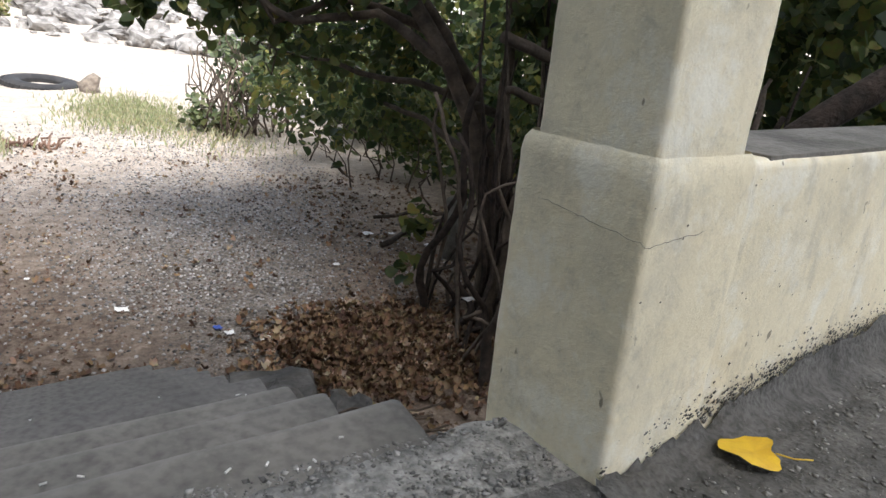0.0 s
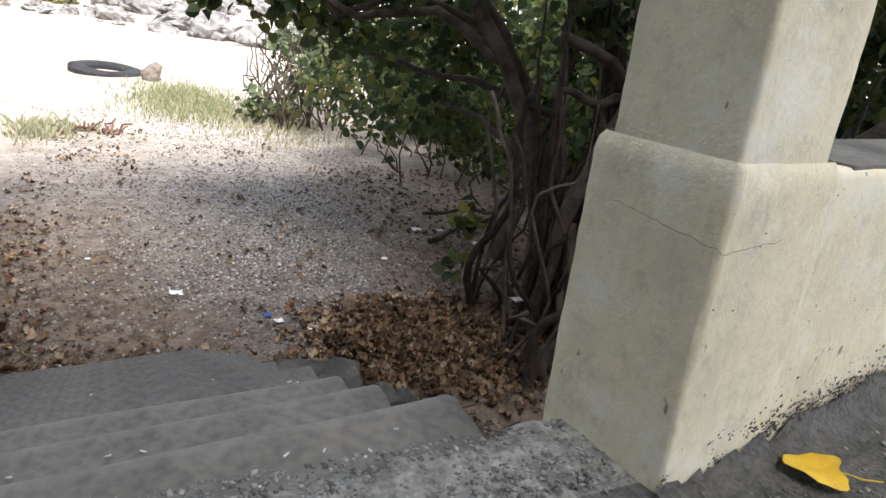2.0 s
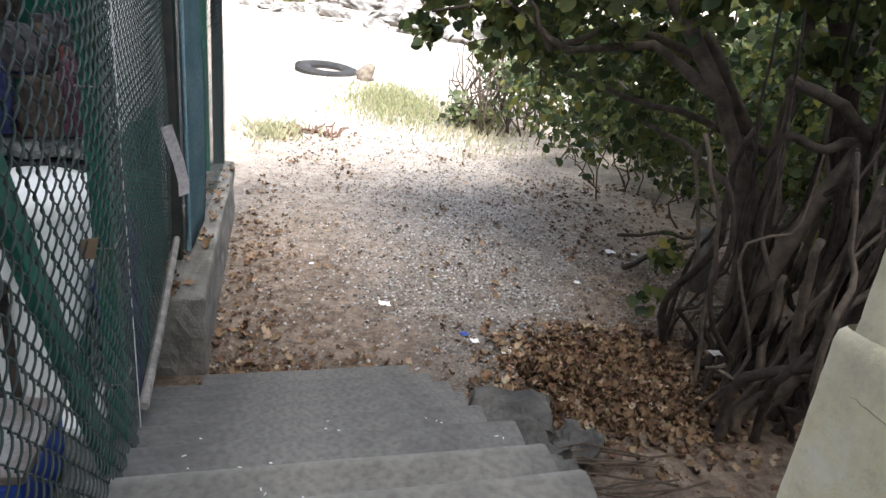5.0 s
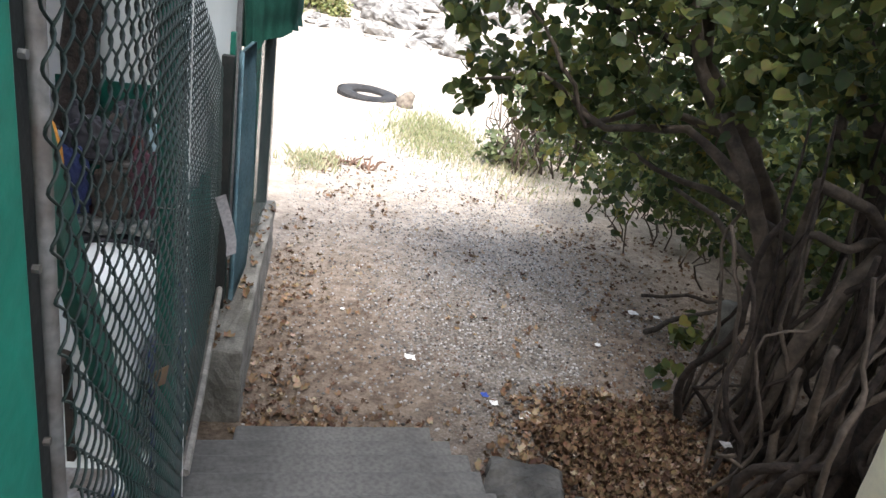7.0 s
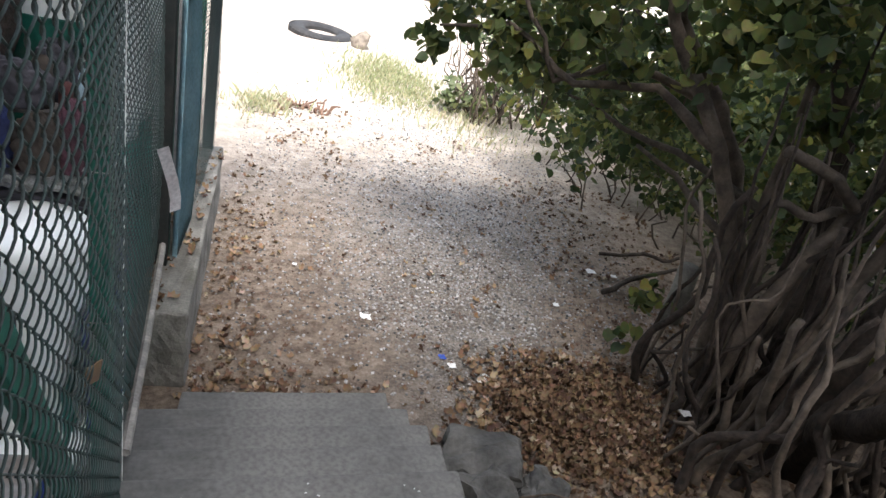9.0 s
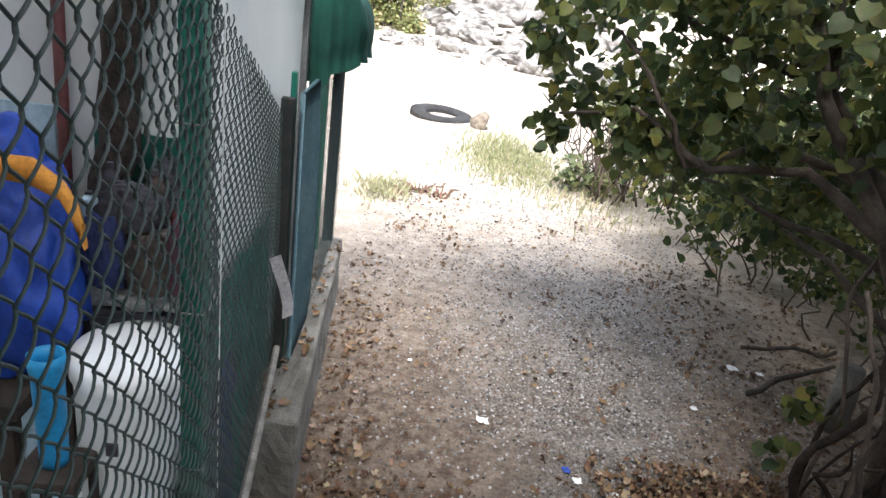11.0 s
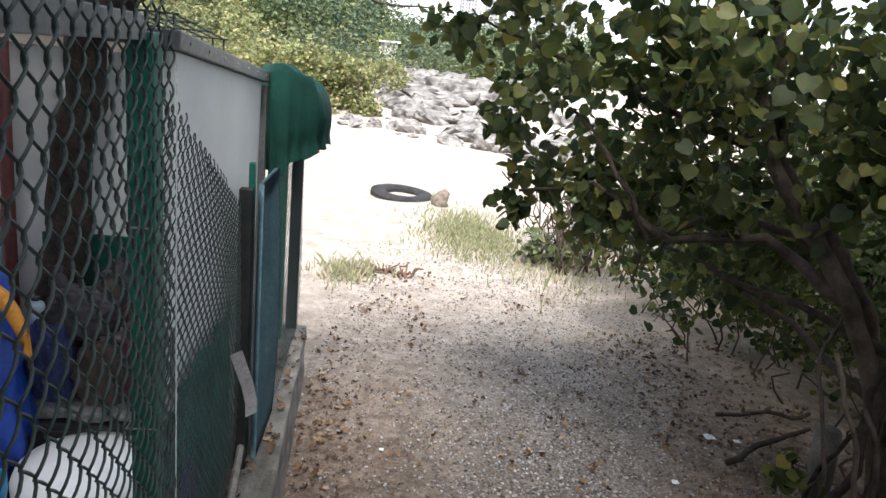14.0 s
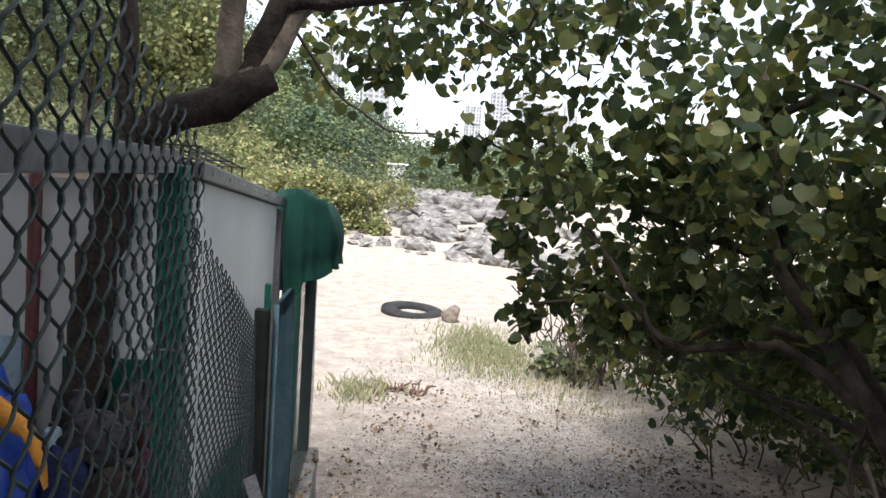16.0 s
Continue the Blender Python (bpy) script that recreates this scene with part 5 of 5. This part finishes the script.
def rock_mesh(seed):
    """An angular boulder: the hull of random points, roughened."""
    bm = bmesh.new()
    rs = random.Random(seed)
    for k in range(22):
        d = Vector((rs.gauss(0, 1), rs.gauss(0, 1), rs.gauss(0, 1))).normalized()
        bm.verts.new(d * rs.uniform(0.7, 1.1))
    bmesh.ops.convex_hull(bm, input=bm.verts)
    bmesh.ops.subdivide_edges(bm, edges=bm.edges[:], cuts=2, use_grid_fill=True)
    o = Vector((seed * 3.1, seed * 1.3, 0))
    for v in bm.verts:
        v.co += noise.noise_vector(v.co * 2.1 + o) * 0.16 + noise.noise_vector(v.co * 6 + o) * 0.05
        v.co.z *= 0.75
    me = bpy.data.meshes.new("rock")
    bm.to_mesh(me)
    bm.free()
    me.materials.append(M_ROCK)
    return me


ROCKS = [rock_mesh(k + 1) for k in range(7)]
for k in range(290):
    x = rr.uniform(-2.6, 8)
    y = 22.3 - 0.58 * (x + 1) + 20 * rr.random() ** 1.6
    if x < 0.1 and y > 23.6:
        x += 2.7
    r = rr.uniform(0.12, 0.62) ** 1.3 * 1.3 * (0.8 + (y - 18) * 0.035)
    if x < 0.3:
        r *= 0.5
    ob = new("rock", ROCKS[k % 7])
    ob.matrix_world = pose(x, y, ground_height(x, y) + r * 0.12, rr.uniform(-18, 18), rr.uniform(-18, 18), rr.uniform(0, 360)) @ Matrix.Diagonal((r * rr.uniform(0.7, 1.3), r, r * rr.uniform(0.45, 1.0), 1))
    tagged(ob, "grey-brown weathered rock on the shore", "rock", "shore rocks")

# ---- hillside ----
def hill_height(x, y):
    t = max(0.0, min(1.0, (y - 31) / 42))
    u = x / y
    return t * (y / 73) * max(0.6, 1.6 - 44 * u) + 0.3


hx, hy = np.linspace(-110, 40, 60), np.linspace(32, 150, 40)
hv = [(x, y, hill_height(x, y) + 0.6 * noise.noise((x * 0.1, y * 0.1, 0))) for y in hy for x in hx]
hf = [(j * 60 + i, j * 60 + i + 1, (j + 1) * 60 + i + 1, (j + 1) * 60 + i) for j in range(39) for i in range(59)]
hill = tagged(arrays("hillside", hv, hf, M_HILL, smooth=True), "scrub covered green hillside above the shore", "hill", kind="structure")
rng = np.random.default_rng(12)
near_v, near_f, far_v, far_f, nb, fb = [], [], [], [], 0, 0
mid_v, mid_f, mb = [], [], 0
for k in range(620):
    y = rng.uniform(34, 110)
    x = rng.uniform(-0.62, 0.34) * y * 0.9
    if x > 30 or (y < 44 and x > 0.0):
        continue
    if abs(x - 0.3) < 3.2 and 48 < y < 67:
        continue
    tree = y > 44 and rng.random() < 0.8
    r = rng.uniform(0.8, 2.3) * (0.6 + y / 100)
    if tree:
        r = rng.uniform(2.0, 4.2) * (0.5 + y / 120)
    c = np.array((x, y, hill_height(x, y) + r * 0.35))
    n = 800 if tree else 380
    d = rng.normal(size=(n, 3))
    d /= np.linalg.norm(d, axis=1)[:, None]
    d[:, 2] = np.abs(d[:, 2])
    lump = 1 + 0.35 * np.sin(d[:, 0] * 5 + k) * np.sin(d[:, 1] * 5 + k * 2)
    p = c + d * np.array((r, r, r * 0.85)) * (rng.uniform(0.6, 1.05, n) * lump)[:, None]
    v, f = scatter(SPRIG, SPRIG_F, p, rng.uniform(0.3, 0.7, n) * r * (0.13 if tree else 0.17), rot_field(rng, n, 0.2))
    if tree and k % 3 == 0:
        mid_v.append(v), mid_f.append(f + mb)
        mb += len(v)
    elif tree:
        far_v.append(v), far_f.append(f + fb)
        fb += len(v)
    else:
        near_v.append(v), near_f.append(f + nb)
        nb += len(v)
tagged(arrays("hillside_scrub", np.concatenate(near_v), np.concatenate(near_f), M_FAR), "dense yellow-green shrubs on the hillside", "shrubs", kind="stuff")
tagged(arrays("hillside_trees", np.concatenate(far_v), np.concatenate(far_f), M_FAR2), "darker green trees higher on the hillside", "trees", kind="stuff")

tagged(arrays("hillside_trees", np.concatenate(mid_v), np.concatenate(mid_f), M_FAR3), "mid green round-crowned trees on the hillside", "trees", kind="stuff")

near_bush = empty("shore_shrub", (-1.8, 25, 0.3), "yellow-green shrub at the foot of the hill", "shrub")
under(foliage("leaves", 31, [((-2.9, 25.2, 1.3), (1.6, 1.3, 1.25), 7600), ((-1.1, 26, 1.25), (0.9, 1.1, 1.0), 4400), ((-0.3, 24.6, 0.6), (0.45, 0.6, 0.4), 700), ((-1.7, 24.1, 0.55), (0.6, 0.5, 0.35), 700), ((-6, 29, 2.2), (2.6, 2, 1.8), 3000), ((0.3, 30, 1.5), (0.9, 1.0, 0.7), 1400)], 0.12, M_SHRUB, near_bush, 0.2, SPRIG, SPRIG_F))
for k in range(8):
    stem(near_bush, "branch", (-3.2 + k * 0.4, 25, 0.2), (-3.6 + k * 0.5, 25.2, 1.7), 0.05, 0.02, 500 + k)
tall = empty("feathery_tree", (-6.0, 15.0, 0), "tall feathery yellow-green tree behind the shed", "tree")
stem(tall, "trunk", (-6.0, 15, -0.1), (-5.6, 15, 5.5), 0.16, 0.05, 61)
for k in range(10):
    stem(tall, "limb", (-5.9, 15, 2 + k * 0.3), (-6 + rr.uniform(-3, 3), 15 + rr.uniform(-1, 1), 3.5 + k * 0.35), 0.05, 0.015, 520 + k)
under(foliage("crown", 41, [((-5.6, 15, 5.2), (2.6, 1.6, 1.6), 12000), ((-3.7, 15.5, 4.0), (1.2, 1.0, 1.2), 4500), ((-8, 15, 4.5), (2.4, 1.5, 2.0), 8000)], 0.10, M_FAR, tall, 0.9, SPRIG, SPRIG_F))

# ---- far buildings ----
hut = empty("white_hut", (0.3, 66, 2.9), "small white flat-roofed building among trees", "building")
part("wall", box((-1.3, 0, -4.6), (1.3, 3, 0.9), 0.03), M_WHITEWALL, hut)
part("roof", box((-1.7, -0.4, 0.9), (1.7, 3.4, 1.15), 0.03), M_BIN, hut)
for k in range(3):
    win = part("window", box((-1.04 + 0.75 * k, -0.04, 0.11), (-0.51 + 0.75 * k, 0.02, 0.64), 0), M_BIN, hut)
    part("pane", box((-1.0 + 0.75 * k, -0.06, 0.15), (-0.55 + 0.75 * k, -0.03, 0.6), 0), M_WIN, win)
hut.scale = (0.62, 0.62, 0.62)


def tower(x, y, w, h, floors, cols, turn):
    t = empty("tower_block", (x, y, -2), "pale high-rise residential tower in the haze", "tower", "far tower blocks")
    bm = box((-w / 2, -w / 2, 0), (w / 2, w / 2, h), 0)
    part("wall", bm, M_TOWER, t)
    part("roof_room", box((-w / 5, -w / 5, h), (w / 5, w / 5, h + 6), 0), M_TOWER, t)
    me = bpy.data.meshes.new("window")
    b2 = box((-w / cols * 0.28, -0.3, 0), (w / cols * 0.28, 0.15, h / floors * 0.5), 0)
    b2.to_mesh(me)
    b2.free()
    me.materials.append(M_WIN)
    for i in range(cols):
        for j in range(floors):
            ob = new("window", me)
            ob.parent = t
            ob.location = (-w / 2 + w * (i + 0.5) / cols, -w / 2, h * (j + 0.25) / floors)
    for i in range(1, cols, 2):
        part("fin", box((-w / 2 + w * i / cols - 0.5, -w / 2 - 1.2, 0), (-w / 2 + w * i / cols + 0.5, -w / 2, h), 0), M_TOWER, t)
    t.rotation_euler = (0, 0, radians(turn))


for x, h, w, y in ((-44, 78, 15, 430), (-15, 82, 17, 440), (45, 50, 9, 430), (64, 62, 12, 450), (80, 62, 11, 450), (96, 56, 11, 450), (110, 52, 11, 460)):
    tower(x, y, w, h, 26, 5, rr.uniform(-8, 8))

# ---- things on the floor ----
leaf = empty("yellow_leaf", (1.211, 0.797, PZ + 0.008), "fallen bright yellow heart-shaped leaf on concrete", "leaf")
bm = bmesh.new()
n = 28
ring = []
cen = bm.verts.new((0, 0, 0.004))
for k in range(n):
    a = 2 * math.pi * k / n
    r = 0.042 * (1.0 + 0.10 * noise.noise((math.cos(a) * 2, math.sin(a) * 2, 4)) + 0.06 * noise.noise((math.cos(a) * 6, math.sin(a) * 6, 4)) + 0.25 * math.cos(a) ** 3 - 0.28 * math.exp(-((a - math.pi) ** 2) * 6)) + 0.002 * math.sin(7 * a)
    ring.append(bm.verts.new((r * math.cos(a) * 1.1, r * math.sin(a), 0.007 + 0.006 * math.sin(2 * a + 0.5))))
for k in range(n):
    bm.faces.new((cen, ring[k], ring[(k + 1) % n]))
part("blade", bm, M_YELLOW, leaf, "", True)
part("stalk", tube([(-0.03, 0, 0.006), (-0.055, 0.006, 0.004), (-0.085, 0.002, 0.003)], 0.0012, 5), M_YELLOW, leaf)
leaf.rotation_euler = (0, 0, radians(148))
leaf.scale = (0.88, 0.88, 1)


def litter_piece(at, size, material, label, cat, seed, name):
    bm = bmesh.new()
    bmesh.ops.create_grid(bm, x_segments=4, y_segments=4, size=size)
    for v in bm.verts:
        v.co += noise.noise_vector(v.co * (1.2 / size) + Vector((seed, 0, 0))) * size * 0.5
        v.co.z = abs(v.co.z) + 0.004
    bmesh.ops.solidify(bm, geom=bm.faces[:], thickness=0.0012)
    bm.transform(Matrix.Translation(at))
    return tagged(part(name, bm, material), label, cat)


for k, (x, y, sz) in enumerate(((1.378, 3.496, 0.035), (0.771, 4.033, 0.03), (2.57, 4.945, 0.035), (2.1, 4.385, 0.02), (1.22, 3.60, 0.025), (2.75, 4.9, 0.022), (1.95, 3.0, 0.02), (0.35, 4.6, 0.015), (2.9, 4.6, 0.022))):
    litter_piece((x, y, 0.01), sz, M_PAPER, "crumpled white paper scrap on the path", "litter", k * 1.7, "paper_scrap")
litter_piece((2.066, 2.752, 0.44), 0.022, M_GRAVEL, "crumpled clear plastic caught in the roots", "litter", 31, "plastic_scrap")
litter_piece((1.18, 3.68, 0.01), 0.02, M_BLUE, "small blue plastic scrap", "litter", 41, "plastic_scrap")

block = part("broken_block", box((-0.17, -0.13, -0.04), (0.18, 0.14, 0.15), 0.025, pose(1.20, 2.80, 0, 4, -5, -14), rough=0.03, cuts=4), M_BLOCK)
tagged(block, "broken grey concrete block at the foot of the steps", "block")
for x, y, sx, sy, h, turn in ((1.06, 2.35, 0.10, 0.13, 0.36, 20), (1.04, 2.02, 0.09, 0.10, 0.47, -12), (1.42, 2.62, 0.10, 0.09, 0.11, 40)):
    chunk = part("broken_block", box((-sx, -sy, -0.04), (sx, sy, h), 0.03, pose(x, y, 0, 5, 4, turn), rough=0.045, cuts=4), M_BLOCK)
    tagged(chunk, "rough broken concrete lump along the step ends", "block")
frond = empty("dry_fronds", (1.35, 2.3, 0), "bundle of thin dead grey stalks beside the steps", "stalks")
for k in range(36):
    x0, y0 = rr.uniform(1.0, 1.35), rr.uniform(1.75, 2.6)
    pts = wander((x0, y0, 0.06 + rr.uniform(0, 0.12)), (x0 + rr.uniform(0.35, 0.7), y0 + rr.uniform(-0.12, 0.12), 0.05 + rr.uniform(0, 0.08)), 5, 0.05, 600 + k)
    sub("stalk", tube(pts, 0.005, 5), M_TWIG, frond)

rng = np.random.default_rng(77)


def dry_leaves(name, pos, size, label, flat=0.35):
    v, f = scatter(CURL, CURL_F, pos, size * rng.uniform(0.35, 1.45, len(pos)) ** 1.3, rot_field(rng, len(pos), 0, flat))
    tagged(arrays(name, v, f, M_DRY), label, "leaves", kind="stuff")


def spots(n, cx, cy, sx, sy):
    return np.stack([rng.normal(cx, sx, n), rng.normal(cy, sy, n), np.zeros(n)], 1)


p = spots(5600, 1.88, 3.20, 0.30, 0.26)
p = p[(p[:, 1] < 3.9) & ~((p[:, 0] < 0.95) & (p[:, 1] < 3.2))]
p[:, 2] = 0.005 + rng.uniform(0, 0.05, len(p)) * np.exp(-((p[:, 0] - 1.8) ** 2 + (p[:, 1] - 3.3) ** 2) * 3)
dry_leaves("leaf_pile", p, 0.038, "heap of curled brown dead leaves by the steps", 0.5)
a = np.stack([-0.16 + np.abs(rng.normal(0, 0.19, 360)), 3.3 + 3.2 * rng.random(360) ** 1.5, np.zeros(360)], 1)
hd = np.stack([rng.uniform(-0.15, 2.6, 60), rng.uniform(3.25, 8.0, 60)], 1)
pk = rng.integers(0, 60, 420)
b = np.concatenate([hd[pk] + rng.normal(0, 0.10, (420, 2)), np.zeros((420, 1))], 1)
c = np.stack([rng.normal(0.25, 0.3, 130), rng.normal(3.35, 0.08, 130), np.zeros(130)], 1)
d = np.stack([rng.uniform(2.2, 3.6, 900), rng.uniform(3.4, 6.8, 900), np.zeros(900)], 1)
e = np.stack([rng.uniform(1.2, 3.0, 700), rng.uniform(1.3, 3.2, 700), np.zeros(700)], 1)
g = np.stack([rng.normal(0.2, 0.35, 120), rng.normal(8.1, 0.25, 120), np.zeros(120)], 1)
q = np.concatenate([a, b, c, d, e, g])
q[:, 2] = 0.006
q = q[~((q[:, 0] > -0.3) & (q[:, 0] < 0.95) & (q[:, 1] < 3.2))]
dry_leaves("leaf_litter", q, 0.034, "scattered brown dead leaves on the path")
k2 = np.stack([rng.uniform(-0.5, -0.2, 170), rng.uniform(3.35, 5.5, 170), np.full(170, 0.402)], 1)
dry_leaves("kerb_leaves", k2, 0.040, "dead leaves lying on the kerb")

# crumbs of leaf, bark and twig trodden into the earth
p = np.stack([rng.uniform(-0.2, 3.2, 6500), 3.2 + rng.gamma(1.6, 1.5, 6500), np.full(6500, 0.004)], 1)
w = np.array([noise.noise((x * 2.2, y * 2.2, 9)) for x, y, z in p])
p = p[w > -0.12]
for r in p:
    r[2] += ground_height(r[0], r[1])
v, f = scatter(CURL, CURL_F, p, 0.014 * rng.uniform(0.3, 1.5, len(p)), rot_field(rng, len(p), 0, 0.35))
tagged(arrays("leaf_crumbs", v, f, M_BROWNBOX), "fine crumbs of dead leaf on the earth", "leaf crumbs", kind="stuff")

# gravel: small faceted stones
OCT = np.array([(1, 0, 0), (0, 1, 0), (-1, 0, 0), (0, -1, 0), (0, 0, 0.7), (0, 0, -0.7)])
OCT_F = np.array([(0, 1, 4), (1, 2, 4), (2, 3, 4), (3, 0, 4), (1, 0, 5), (2, 1, 5), (3, 2, 5), (0, 3, 5)])
n = 7500
y = rng.gamma(2.2, 1.25, n) + 3.25
x = 1.0 + 0.1 * y + rng.normal(0, 0.62, n)
p = np.stack([x, y, np.full(n, 0.003)], 1)
p = p[(p[:, 0] > -0.15) & (p[:, 1] < 10)]
far = np.stack([rng.uniform(-0.2, 3.0, 5200), rng.uniform(3.2, 9.5, 5200), np.full(5200, 0.003)], 1)
p = np.concatenate([p, far])
for r in p:
    r[2] += ground_height(r[0], r[1])
v, f = scatter(OCT, OCT_F, p, rng.uniform(0.004, 0.014, len(p)), rot_field(rng, len(p), 0, 0.3))
tagged(arrays("gravel", v, f, M_GRAVEL), "loose grey gravel and shell bits on the path", "gravel", kind="stuff")

# grit and flakes of mortar on the wall above its foot, and pits in the paint
def specks(name, n, size, heights, material, label):
    x = rng.uniform(0.0, 2.4, n)
    z = PZ + heights(n, x)
    pts = np.array([tuple(local @ Vector((a_, -0.0005, c_))) for a_, c_ in zip(x, z)])
    v, f = scatter(OCT * np.array((1, 0.12, 0.9)), OCT_F, pts, size * (0.25 + rng.random(n) ** 2), np.repeat(np.array(local.to_3x3())[None], n, 0))
    tagged(arrays(name, v, f, material), label, "grit", kind="stuff")


specks("mortar_grit", 5200, 0.0042, lambda n, x: 0.02 + 0.05 * np.clip(x * 2, 0, 1) + np.abs(rng.normal(0, 0.022, n)) - 0.02, M_CONC, "dark mortar grit along the wall foot")
specks("paint_pits", 360, 0.0022, lambda n, x: rng.uniform(0.05, 0.37, n), M_CRACK, "small dark pits in the cream paint")

# coarse aggregate standing out of the worn landing
p = np.stack([rng.uniform(0.15, 2.3, 9000), rng.uniform(0.25, 1.0, 9000), np.full(9000, PZ + 0.001)], 1)
v, f = scatter(OCT * np.array((1, 0.8, 0.45)), OCT_F, p, 0.0012 + 0.0055 * rng.random(len(p)) ** 3, rot_field(rng, len(p), 0, 0.3))
p = np.stack([rng.uniform(0.05, 0.98, 2600), rng.uniform(0.87, 1.0, 2600), np.full(2600, PZ + 0.003)], 1)
ve, fe = scatter(OCT * np.array((1, 0.75, 0.4)), OCT_F, p, 0.0016 + 0.006 * rng.random(len(p)) ** 2.5, rot_field(rng, len(p), 0, 0.3))
v, f = np.concatenate([v, ve]), np.concatenate([f, fe + len(v)])
tagged(arrays("aggregate", v, f, M_CHIP), "worn stone chips bedded in the concrete landing", "aggregate", kind="stuff")

# chips of paint and mortar on the steps
n = 60
for k in range(n):
    i = rr.randint(1, 5)
    x, yy = rr.uniform(0.0, 0.88), rr.uniform(NOSE[i - 1] + 0.02, NOSE[i] - 0.03)
    pts = [(x, yy, PZ - 0.113 * i + 0.006), (x + rr.uniform(-0.011, 0.011), yy + rr.uniform(-0.007, 0.007), PZ - 0.113 * i + 0.007)]
    if (Vector(pts[0]) - Vector(pts[1])).length < 0.003:
        continue
    sub("paint_chip", tube(pts, 0.0018, 5), M_PAPER, stairs)

# the plan's units to metres
for ob in [o for o in scene.objects if o.parent is None and o.type in {"MESH", "EMPTY"}]:
    ob.matrix_world = Matrix.Scale(UNIT, 4) @ ob.matrix_basis
